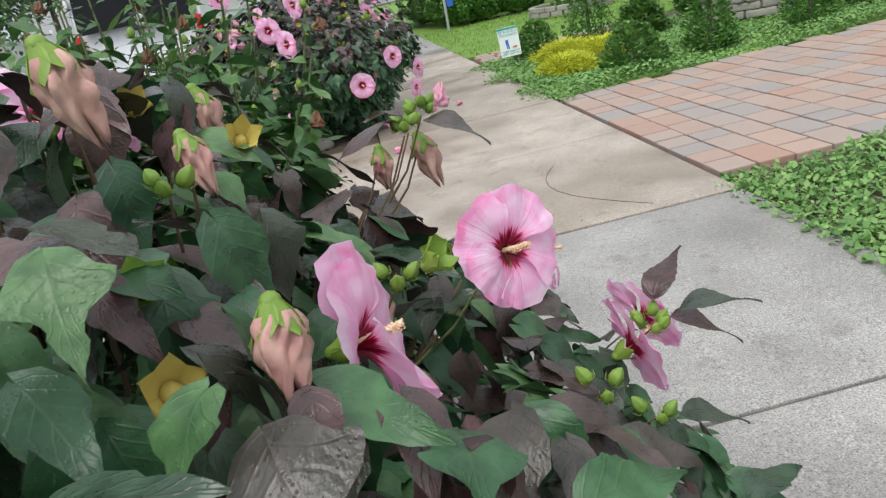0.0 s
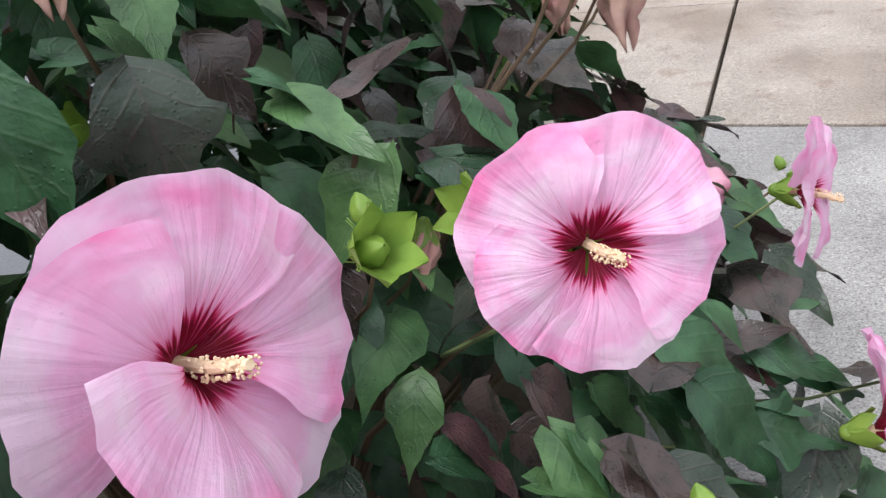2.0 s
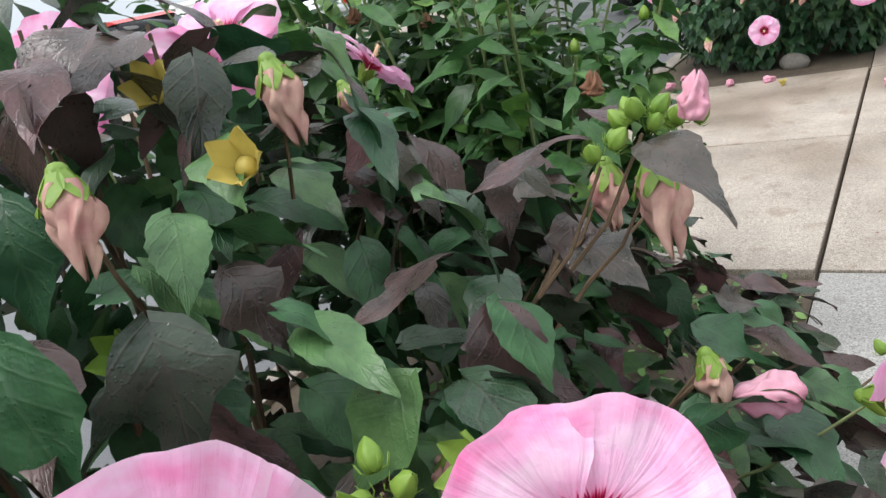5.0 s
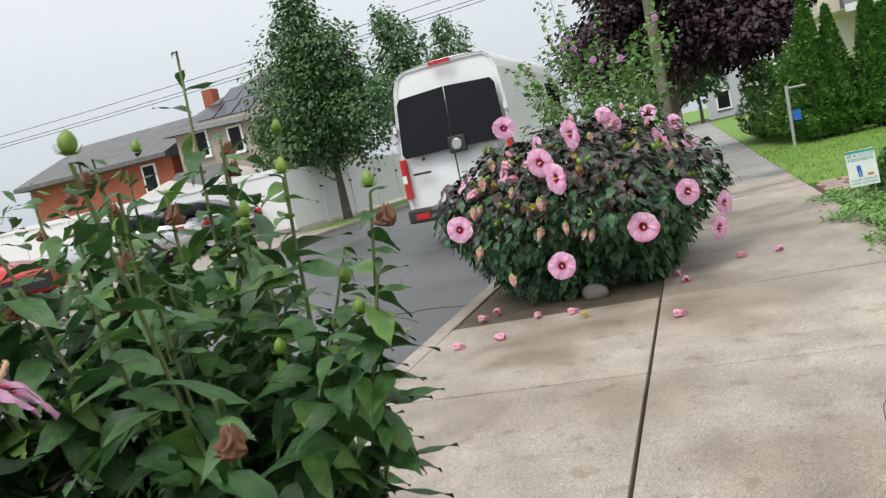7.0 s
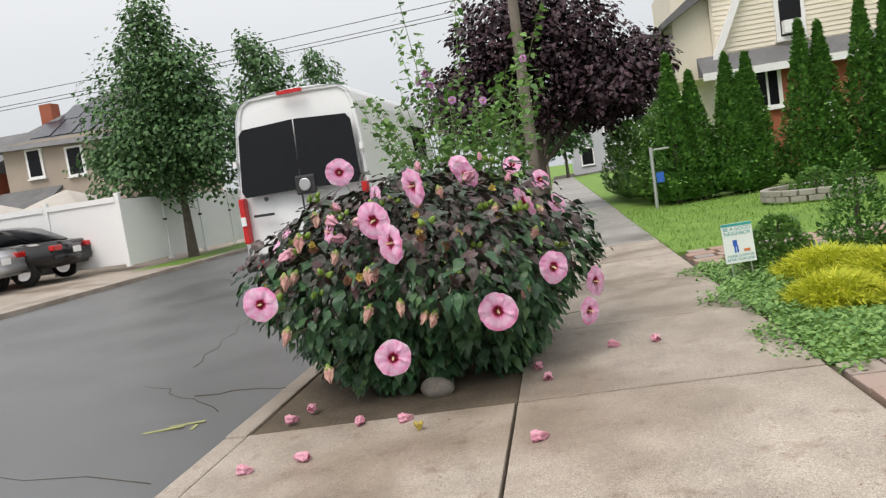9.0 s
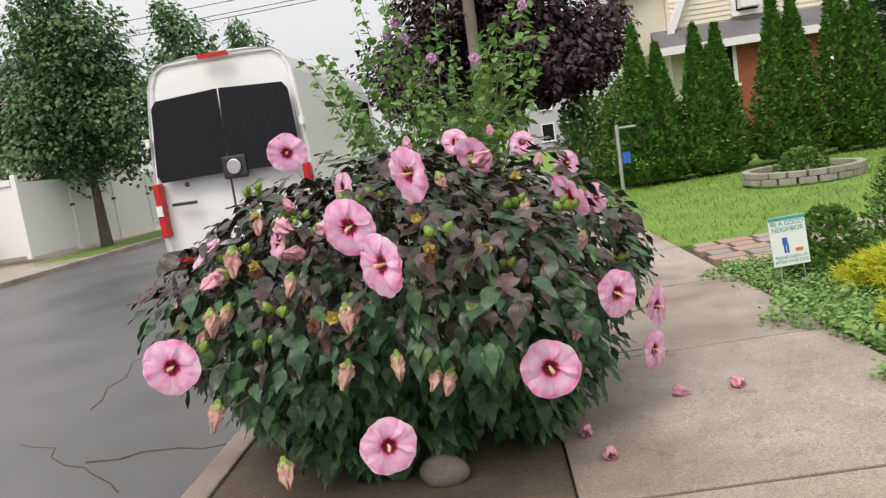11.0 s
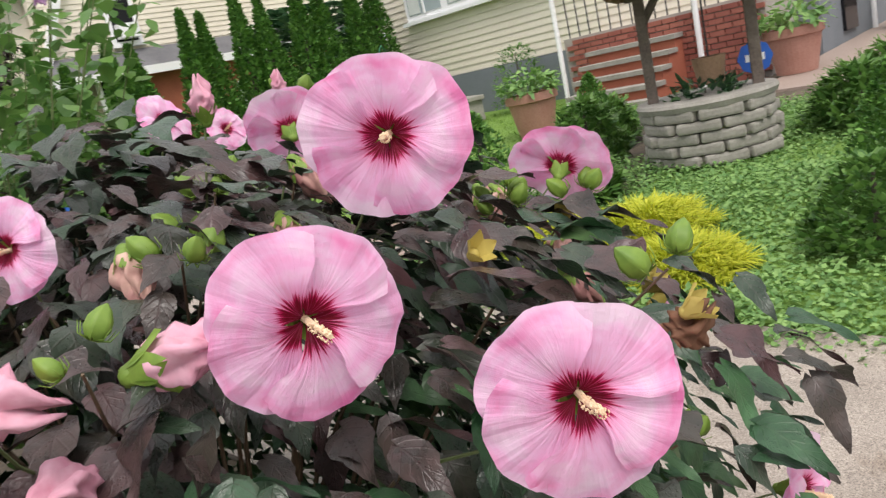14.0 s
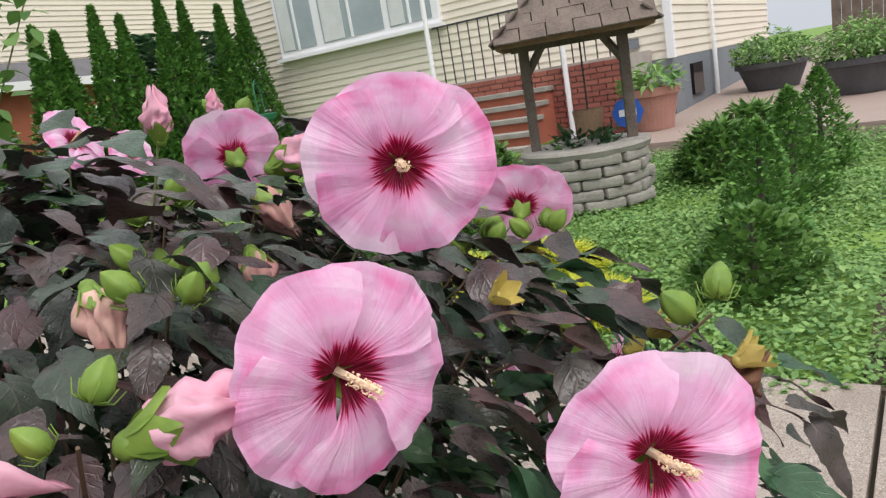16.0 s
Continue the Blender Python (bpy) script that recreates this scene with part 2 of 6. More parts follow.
M_BLADE = mat("grass blades", (0.07, 0.16, 0.025), (0.15, 0.28, 0.05), 0.6, 30, 2, 0, island=[(0, (0.11, 0.24, 0.03)), (1, (0.32, 0.48, 0.10))], translucent=0.3)
M_COVER = mat("ground cover leaves", (0.05, 0.14, 0.04), (0.12, 0.25, 0.07), 0.6, 30, 2, 0, island=[(0, (0.10, 0.24, 0.06)), (1, (0.34, 0.54, 0.16))], translucent=0.25)
M_PAVER = mat("brick pavers", (0.24, 0.19, 0.165), (0.36, 0.29, 0.25), 0.6, 80, 3, 0.4, obj_random=0.7,
              extra=[(0.0, (0.36, 0.19, 0.13)), (0.3, (0.33, 0.26, 0.22)), (0.6, (0.25, 0.24, 0.235)), (1.0, (0.42, 0.27, 0.20))])
LEAF_DARK = [(0.0, (0.062, 0.028, 0.030)), (0.3, (0.048, 0.038, 0.032)), (0.55, (0.024, 0.064, 0.030)), (0.8, (0.038, 0.048, 0.036)), (1.0, (0.092, 0.047, 0.050))]
M_LEAF_A = leaf_mat("bronze mallow leaves", LEAF_DARK, (0.10, 0.05, 0.055), 0.31, 0.06, drops=0.35)
M_LEAF_G = leaf_mat("green mallow leaves", [(0, (0.020, 0.068, 0.030)), (0.6, (0.040, 0.118, 0.046)), (1, (0.085, 0.175, 0.062))], (0.08, 0.14, 0.06), 0.40, 0.12, drops=0.35)
M_LEAF_S = leaf_mat("green shoot leaves", [(0, (0.028, 0.085, 0.024)), (0.7, (0.055, 0.15, 0.038)), (1, (0.13, 0.26, 0.05))], (0.12, 0.20, 0.07), 0.45, 0.2)
M_LEAF_L = mat("shrub leaves", (0.05, 0.14, 0.035), (0.11, 0.25, 0.06), 0.45, 60, 5, 0.3, island=[(0, (0.06, 0.16, 0.035)), (1, (0.21, 0.38, 0.085))], translucent=0.3)
M_CALYX = mat("lime calyx", (0.13, 0.25, 0.035), (0.29, 0.43, 0.07), 0.5, 60, 12, 0.3, translucent=0.25)
M_YELLOW = mat("yellowed calyx", (0.45, 0.36, 0.07), (0.62, 0.50, 0.14), 0.6, 60, 12, 0.3, translucent=0.2)
M_STEM = mat("red-brown stems", (0.07, 0.05, 0.03), (0.16, 0.10, 0.055), 0.7, 60, 8, 0.3)
M_STEMG = mat("green stems", (0.09, 0.13, 0.04), (0.18, 0.22, 0.09), 0.7, 60, 8, 0.3)
M_WILT = mat("wilted petals", (0.40, 0.13, 0.15), (0.80, 0.56, 0.44), 0.7, 40, 14, 0.6, translucent=0.2)
M_BROWN = mat("dried heads", (0.10, 0.045, 0.025), (0.22, 0.10, 0.05), 0.8, 60, 14, 0.5)
M_PETAL = petal_mat("pink petals", (0.97, 0.555, 0.80), (0.91, 0.18, 0.46), (0.20, 0.001, 0.016), (0.60, 0.015, 0.12))
M_ROLL = mat("rolled pink petals", (0.68, 0.26, 0.36), (0.84, 0.50, 0.60), 0.6, 60, 20, 0.4, translucent=0.2)
M_LILAC = petal_mat("lilac petals", (0.62, 0.30, 0.62), (0.55, 0.22, 0.55), (0.30, 0.02, 0.12), (0.5, 0.14, 0.42))
M_STAMEN = mat("cream stamens", (0.80, 0.56, 0.33), (0.93, 0.76, 0.54), 0.7, 300, 30, 0.5)
M_WHITE = mat("white paint", (0.80, 0.82, 0.84), (0.86, 0.87, 0.88), 0.25, 20, 1, 0.0)
M_VINYL = mat("white vinyl", (0.80, 0.81, 0.82), (0.86, 0.86, 0.86), 0.5, 20, 1, 0.05)
M_GLASS = mat("dark glass", (0.010, 0.011, 0.013), (0.016, 0.017, 0.02), 0.05, 20, 1, 0, spec=0.14)
M_BLACK = mat("black plastic", (0.02, 0.02, 0.022), (0.04, 0.04, 0.042), 0.55, 60, 4, 0.1)
M_CARBLK = mat("black car paint", (0.012, 0.012, 0.014), (0.018, 0.018, 0.02), 0.12, 20, 1, 0)
M_CARSIL = mat("silver car paint", (0.55, 0.57, 0.60), (0.62, 0.64, 0.66), 0.2, 20, 1, 0, metal=0.4)
M_CARRED = mat("red car paint", (0.45, 0.02, 0.02), (0.55, 0.03, 0.03), 0.2, 20, 1, 0)
M_RED = mat("red lamp", (0.45, 0.012, 0.015), (0.60, 0.02, 0.02), 0.2, 20, 1, 0)
M_CHROME = mat("chrome", (0.6, 0.6, 0.62), (0.7, 0.7, 0.7), 0.15, 20, 1, 0, metal=1.0)
M_RUBBER = mat("rubber", (0.015, 0.015, 0.015), (0.03, 0.03, 0.03), 0.85, 50, 4, 0.3)
M_STUCCO = mat("beige stucco", (0.36, 0.30, 0.25), (0.45, 0.385, 0.33), 0.9, 60, 1.0, 0.3)
M_REDWALL = mat("red brick wall", (0.30, 0.085, 0.05), (0.42, 0.13, 0.075), 0.85, 50, 2, 0.4)
M_BRICK = mat("red bricks", (0.22, 0.06, 0.045), (0.36, 0.12, 0.085), 0.85, 60, 4, 0.5, obj_random=0.35, extra=[(0, (0.18, 0.05, 0.04)), (1, (0.42, 0.16, 0.11))])
M_MORTAR = mat("mortar", (0.30, 0.27, 0.24), (0.42, 0.39, 0.35), 0.95, 80, 4, 0.4)
M_SIDING = mat("cream siding", (0.70, 0.64, 0.52), (0.80, 0.74, 0.62), 0.6, 20, 0.8, 0.05)
M_ROOF = mat("grey shingles", (0.10, 0.10, 0.105), (0.19, 0.19, 0.195), 0.9, 40, 2, 0.5)
M_SOLAR = mat("solar panel", (0.03, 0.035, 0.05), (0.05, 0.055, 0.07), 0.25, 20, 1, 0)
M_FOUND = mat("grey foundation paint", (0.15, 0.17, 0.19), (0.21, 0.23, 0.25), 0.7, 40, 2, 0.2)
M_WOOD = mat("weathered wood", (0.085, 0.066, 0.054), (0.21, 0.17, 0.14), 0.9, 50, 5, 0.6)
M_WOODB = mat("brown wood", (0.20, 0.12, 0.07), (0.36, 0.23, 0.14), 0.85, 50, 5, 0.5)
M_POLE = mat("utility pole wood", (0.12, 0.10, 0.085), (0.21, 0.18, 0.15), 0.9, 40, 3, 0.5)
M_STONE = mat("weathered well stone", (0.22, 0.21, 0.18), (0.38, 0.36, 0.32), 0.9, 45, 5, 0.7)
M_ROCK = mat("damp boulder", (0.11, 0.10, 0.085), (0.24, 0.22, 0.19), 0.8, 45, 6, 0.7)
M_TERRA = mat("terracotta", (0.33, 0.15, 0.11), (0.45, 0.24, 0.19), 0.8, 40, 4, 0.3)
M_GREYPOT = mat("dark grey pot", (0.05, 0.05, 0.055), (0.09, 0.09, 0.095), 0.7, 40, 4, 0.2)
M_BARK = mat("bark", (0.06, 0.05, 0.04), (0.15, 0.125, 0.10), 0.95, 30, 4, 0.8)
M_ARB = mat("arborvitae foliage", (0.03, 0.09, 0.02), (0.07, 0.17, 0.04), 0.7, 20, 2, 0, island=[(0, (0.055, 0.17, 0.035)), (1, (0.21, 0.43, 0.08))], translucent=0.1)
M_PLUM = mat("purple plum leaves", (0.022, 0.012, 0.016), (0.05, 0.026, 0.034), 0.6, 20, 2, 0, island=[(0, (0.024, 0.013, 0.018)), (1, (0.085, 0.038, 0.054))])
M_TREE = mat("tree leaves", (0.035, 0.09, 0.035), (0.08, 0.16, 0.06), 0.6, 20, 2, 0, island=[(0, (0.045, 0.12, 0.045)), (1, (0.15, 0.29, 0.10))], translucent=0.2)
M_GOLD = mat("golden juniper", (0.45, 0.50, 0.03), (0.70, 0.70, 0.06), 0.7, 30, 3, 0, island=[(0, (0.36, 0.46, 0.03)), (1, (0.78, 0.76, 0.08))], translucent=0.35)
M_PANE = mat("pale window glass", (0.30, 0.36, 0.38), (0.42, 0.48, 0.50), 0.06, 3, 0.8, 0)
M_CURTAIN = mat("pale curtain", (0.55, 0.58, 0.57), (0.70, 0.72, 0.70), 0.8, 30, 4, 0.2)
M_HOOK = mat("green painted wire", (0.02, 0.16, 0.09), (0.03, 0.22, 0.12), 0.5, 30, 4, 0.1)
M_MARK = mat("faded yellow paint", (0.17, 0.18, 0.11), (0.42, 0.43, 0.16), 0.6, 90, 9, 0.3)
M_SIGN = mat("sign face", (0.70, 0.76, 0.74), (0.78, 0.82, 0.80), 0.5, 20, 2, 0)
M_TEAL = mat("teal print", (0.03, 0.30, 0.27), (0.04, 0.36, 0.32), 0.5, 20, 2, 0)
M_BLUE = mat("blue print", (0.02, 0.10, 0.45), (0.03, 0.14, 0.55), 0.4, 20, 2, 0)
M_ORANGE = mat("orange print", (0.6, 0.16, 0.05), (0.7, 0.2, 0.07), 0.5, 20, 2, 0)
M_GALV = mat("galvanised steel", (0.42, 0.43, 0.44), (0.55, 0.56, 0.57), 0.45, 60, 4, 0.1, metal=0.7)
M_CANVAS = mat("beige canvas", (0.40, 0.37, 0.34), (0.50, 0.47, 0.43), 0.9, 50, 3, 0.2)
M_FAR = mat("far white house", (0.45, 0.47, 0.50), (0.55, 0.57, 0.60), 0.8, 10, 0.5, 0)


# ---- mesh helpers ----
def part(name, bm, material, parent=None, label="", smooth=False):
    me = bpy.data.meshes.new(name)
    bm.to_mesh(me)
    bm.free()
    return mesh_part(name, me, material, parent, label, smooth)


def mesh_part(name, me, material, parent=None, label="", smooth=False):
    if material and not me.materials:
        me.materials.append(material)
    if smooth:
        me.shade_smooth()
    ob = new(name, me)
    if parent:
        ob.parent = parent
    if label:
        tagged(ob, label)
    return ob


def thing(name, label, category, m=None, group="", kind=""):
    ob = new(name)
    ob.empty_display_size = 0.1
    if m is not None:
        ob.matrix_world = m
    return tagged(ob, label, category, group, kind)


def box(bm, cx, cy, cz, sx, sy, sz, bevel=0.0, rot=None):
    r = bmesh.ops.create_cube(bm, size=1)
    vs = r["verts"]
    m = Matrix.Translation((cx, cy, cz)) @ (rot if rot is not None else Matrix.Identity(4)) @ Matrix.Diagonal((sx, sy, sz, 1))
    bmesh.ops.transform(bm, matrix=m, verts=vs)
    if bevel:
        es = list({e for v in vs for e in v.link_edges})
        bmesh.ops.bevel(bm, geom=es, offset=bevel, segments=2, profile=0.6, affect="EDGES")


def boxpart(name, dims, material, parent=None, label="", bevel=0.0, rot=None):
    bm = bmesh.new()
    box(bm, *dims, bevel=bevel, rot=rot)
    return part(name, bm, material, parent, label)


def tube(bm, pts, r0, r1, seg=6):
    """A tapered tube through the points."""
    pts = [Vector(p) for p in pts]
    rings = []
    for i, p in enumerate(pts):
        d = (pts[min(i + 1, len(pts) - 1)] - pts[max(i - 1, 0)]).normalized()
        a = d.cross(Vector((0.3, 0.9, 0.1))).normalized()
        b = d.cross(a)
        r = r0 + (r1 - r0) * i / (len(pts) - 1)
        rings.append([bm.verts.new(p + r * (math.cos(k * math.tau / seg) * a + math.sin(k * math.tau / seg) * b)) for k in range(seg)])
    for u, v in zip(rings, rings[1:]):
        for k in range(seg):
            bm.faces.new((u[k], u[(k + 1) % seg], v[(k + 1) % seg], v[k]))
    bm.faces.new(rings[0][::-1])
    bm.faces.new(rings[-1])


def lathe(bm, prof, seg=24, at=(0, 0, 0)):
    rings = [[bm.verts.new((at[0] + r * math.cos(k * math.tau / seg), at[1] + r * math.sin(k * math.tau / seg), at[2] + z)) for k in range(seg)] for r, z in prof]
    for u, v in zip(rings, rings[1:]):
        for k in range(seg):
            bm.faces.new((u[k], u[(k + 1) % seg], v[(k + 1) % seg], v[k]))
    bm.faces.new(rings[0][::-1])
    bm.faces.new(rings[-1])


def prism(bm, poly, axis, a, b):
    """A polygon of (u, v) pairs drawn out along an axis from a to b."""
    def at(u, v, w):
        return (w, u, v) if axis == 0 else (u, w, v) if axis == 1 else (u, v, w)
    lo = [bm.verts.new(at(u, v, a)) for u, v in poly]
    hi = [bm.verts.new(at(u, v, b)) for u, v in poly]
    n = len(poly)
    for k in range(n):
        bm.faces.new((lo[k], lo[(k + 1) % n], hi[(k + 1) % n], hi[k]))
    bm.faces.new(lo[::-1])
    bm.faces.new(hi)
    bmesh.ops.recalc_face_normals(bm, faces=bm.faces[-(n + 2):])


def scatter(name, template, faces, mats4, material, parent=None, label="", kind="", uvs=None):
    """Many small pieces joined into one mesh. template (n,3), mats4 (k,4,4)."""
    t = np.asarray(template, float)
    n, k = len(t), len(mats4)
    mm = np.asarray(mats4, float)
    v = np.einsum("kij,nj->kni", mm[:, :3, :3], t) + mm[:, None, :3, 3]
    fs = [[i + j * n for i in f] for j in range(k) for f in faces]
    me = bpy.data.meshes.new(name)
    me.from_pydata(v.reshape(-1, 3).tolist(), [], fs)
    if uvs:
        loop_uv = [uvs[i] for f in faces for i in f]
        me.uv_layers.new(name="uv").data.foreach_set("uv", np.tile(np.asarray(loop_uv, np.float32).ravel(), k))
    ob = mesh_part(name, me, material, parent, label, smooth=True)
    if kind:
        tagged(ob, kind=kind)
    return ob


def frame_to(direction, up=Vector((0, 0, 1)), spin=0.0):
    """Rotation that turns +Z to direction."""
    q = Vector(direction).to_track_quat("Z", "Y")
    return q.to_matrix().to_4x4() @ Matrix.Rotation(spin, 4, "Z")


def leaf_shape(lobes, fold=0.25, droop=0.25, width=0.36):
    """A leaf of unit length along +Y, base at 0: midrib row with two edge rows."""
    n = len(lobes)
    vs, fs, uvs = [], [], []
    for i, w in enumerate(lobes):
        y = i / (n - 1)
        z = -droop * y * y + 0.06 * math.sin(9 * y)
        vs.append((0, y, z))
        vs.append((-w * width, y - 0.05 * w, z + fold * w * width + 0.02 * math.sin(14 * y)))
        vs.append((w * width, y - 0.05 * w, z + fold * w * width - 0.02 * math.sin(12 * y)))
        uvs += [(0.5, y), (0.0, y), (1.0, y)]
    for i in range(n - 1):
        a, b = 3 * i, 3 * i + 3
        fs.append((a, a + 1, b + 1, b))
        fs.append((a, b, b + 2, a + 2))
    return vs, fs, uvs


def mallow_leaf(seed, rows=13, side=2, lobe=0.0, teeth=0.05, width=0.30, droop=0.32, fold=0.22, curl=0.05):
    """A heart-based, long-pointed leaf of unit length along +Y with a toothed margin and a folded, wavy blade."""
    r = random.Random(seed)
    ph, bend = r.uniform(0, 6), r.uniform(-0.10, 0.10)
    vs, fs, uvs = [], [], []
    cols = 2 * side + 1
    for i in range(rows):
        y = i / (rows - 1)
        w = (math.sin(math.pi * min(1, y * 1.02) ** 0.62) ** 0.85 if 0 < y < 0.98 else 0.02) * (1 - 0.45 * y ** 2.2)
        w += lobe * math.exp(-((y - 0.36) / 0.10) ** 2) - 0.5 * lobe * math.exp(-((y - 0.56) / 0.12) ** 2)
        w = max(0.015, w * (1 + teeth * (1 if i % 2 else -1) * (0.2 < y < 0.95)))
        back = -0.10 * max(0, 1 - y / 0.22)
        for c in range(cols):
            u = -1 + 2 * c / (cols - 1)
            x = u * w * width + bend * y * y
            z = -droop * y * y + fold * abs(u) * w * width * (1 - 0.6 * abs(u)) + curl * math.sin(7 * y + ph + 1.5 * u) * abs(u) + 0.03 * math.sin(8 * y)
            vs.append((x, y + back * abs(u) + 0.06 * lobe * abs(u), z))
            uvs.append(((u + 1) / 2, y))
    for i in range(rows - 1):
        for c in range(cols - 1):
            a = i * cols + c
            fs.append((a, a + cols, a + cols + 1, a + 1))
    return vs, fs, uvs


LEAF_NEAR = [mallow_leaf(1, 17, 2), mallow_leaf(2, 17, 2, lobe=0.35, width=0.32), mallow_leaf(3, 17, 2, width=0.26, droop=0.45), mallow_leaf(4, 17, 2, lobe=0.6, width=0.28, droop=0.2)]
LEAF_MALLOW = mallow_leaf(5, 13, 1, lobe=0.15, teeth=0.05, width=0.27)
LEAF_SHOOT = mallow_leaf(6, 8, 1, lobe=0.0, teeth=0.07, width=0.20, droop=0.40)
LEAF_SMALL = leaf_shape([0.1, 1.0, 0.8, 0.02], 0.2, 0.2, 0.36)
LEAF_BLADE = leaf_shape([0.5, 0.9, 0.6, 0.02], 0.1, 0.6, 0.06)
LEAF_TINY = leaf_shape([0.2, 1.0, 0.05], 0.15, 0.1, 0.38)
LEAF_ROUND = leaf_shape([0.2, 1.0, 0.9, 0.1], 0.15, 0.1, 0.45)


def leaf_matrix(p, out, size, tilt, rng):
    """A leaf at p that points outward and hangs by tilt (radians below level)."""
    a = math.atan2(out[1], out[0]) - math.pi / 2 + rng.uniform(-1.0, 1.0)
    return (Matrix.Translation(p) @ Matrix.Rotation(a, 4, "Z") @ Matrix.Rotation(-tilt + rng.uniform(-0.5, 0.5), 4, "X")
            @ Matrix.Rotation(rng.uniform(-0.5, 0.5), 4, "Y") @ Matrix.Scale(size, 4))


# ---- ground, road, pavement ----
def sheet(name, pts, material, label, category, thick=0.1):
    bm = bmesh.new()
    top = [bm.verts.new(p) for p in pts]
    low = [bm.verts.new((p[0], p[1], p[2] - thick)) for p in pts]
    n = len(pts)
    bm.faces.new(top)
    bm.faces.new(low[::-1])
    for k in range(n):
        bm.faces.new((top[k], low[k], low[(k + 1) % n], top[(k + 1) % n]))
    bmesh.ops.recalc_face_normals(bm, faces=bm.faces[:])
    return tagged(part(name, bm, material), label, category, kind="structure")


def yard(x0, x1, y0, y1, dz=0.0):
    return [(x0, y0, g(x0) + dz), (x1, y0, g(x1) + dz), (x1, y1, g(x1) + dz), (x0, y1, g(x0) + dz)]


sheet("ground", [(-400, -200, -0.45), (400, -200, -0.45), (400, 900, -0.45), (-400, 900, -0.45)], M_GRASS, "grassy ground reaching to the horizon", "ground", 0.05)
bm = bmesh.new()
prism(bm, [(-1.68, -0.19), (-4.5, -0.08), (-7.5, -0.08), (-9.2, -0.02), (-9.2, -0.4), (-1.68, -0.4)], 1, -20, 140)
tagged(part("road", bm, M_ASPH), "wet dark grey asphalt street", "road", kind="structure")
bm = bmesh.new()
prism(bm, [(-9.2, 0.07), (-9.35, 0.08), (-30, 0.40), (-30, -0.4), (-9.2, -0.4)], 1, -20, 140)
tagged(part("pavement_far", bm, M_CONC_B), "wet concrete pavement across the street", "pavement", kind="structure")
sheet("soil_bed", yard(-1.54, 0, -6, 3.06, -0.03), M_SOIL, "dark soil bed beside the pavement", "soil")
sheet("soil_bed_far", yard(-1.54, 0, 6.16, 12.0, -0.02), M_SOIL, "damp soil tree bed by the kerb", "soil")
sheet("grass_strip", yard(-1.54, 0, 12.0, 80, -0.01), M_GRASS, "narrow grass strip along the kerb", "grass")
sheet("garden_soil", yard(1.56, 30, -6, 9.55, -0.03), M_SOIL, "soil under the front garden", "soil")
# added green underlay: stands for the cover's lower leaves, lightens gaps over dark soil
sheet("moss_bed", yard(1.60, 6.4, 6.2, 8.6, -0.016), M_GRASS, "green sheet added under the ground cover to lighten its gaps", "moss")
sheet("front_lawn", yard(1.56, 30, 10.75, 60, -0.01), M_GRASS, "bright green front lawn", "lawn")
sheet("joint_bed", yard(-1.70, 9.0, -6, 80, -0.045), M_JOINT, "dirt under the pavement joints", "dirt", 0.2)

pavement = thing("pavement", "concrete pavement of square slabs with dirty joints", "pavement", kind="structure")


def slab(x0, x1, y0, y1, material, dz=0.0, rot=0.0):
    bm = bmesh.new()
    ang = math.atan(SLOPE)
    box(bm, 0, 0, -0.05, x1 - x0 - 0.016, y1 - y0 - 0.016, 0.1, 0.006)
    ob = part("slab", bm, material, pavement)
    xm = (x0 + x1) / 2
    ob.matrix_local = pose(xm, (y0 + y1) / 2, g(xm) + dz + RNG.uniform(-0.002, 0.003), 0, -math.degrees(ang), 0)
    return ob


for i in range(-5, 40):
    slab(0.0, 1.55, 0.01 + i * 1.53, 0.01 + (i + 1) * 1.53, M_CONC if i < 2 or i > 7 else M_CONC_B)
for i in (2, 3):
    slab(-1.53, 0.0, 0.01 + i * 1.53, 0.01 + (i + 1) * 1.53, M_CONC_B)
kerb = thing("kerb", "weathered concrete kerb stones along the street", "kerb", kind="structure")
for i in range(-4, 40):
    bm = bmesh.new()
    box(bm, -1.61, 0.01 + (i + 0.5) * 1.53, g(-1.61) - 0.13, 0.14, 1.52, 0.25 if i in (2, 3) else 0.262, 0.015)
    part("kerb_stone", bm, M_CONC_B, kerb)


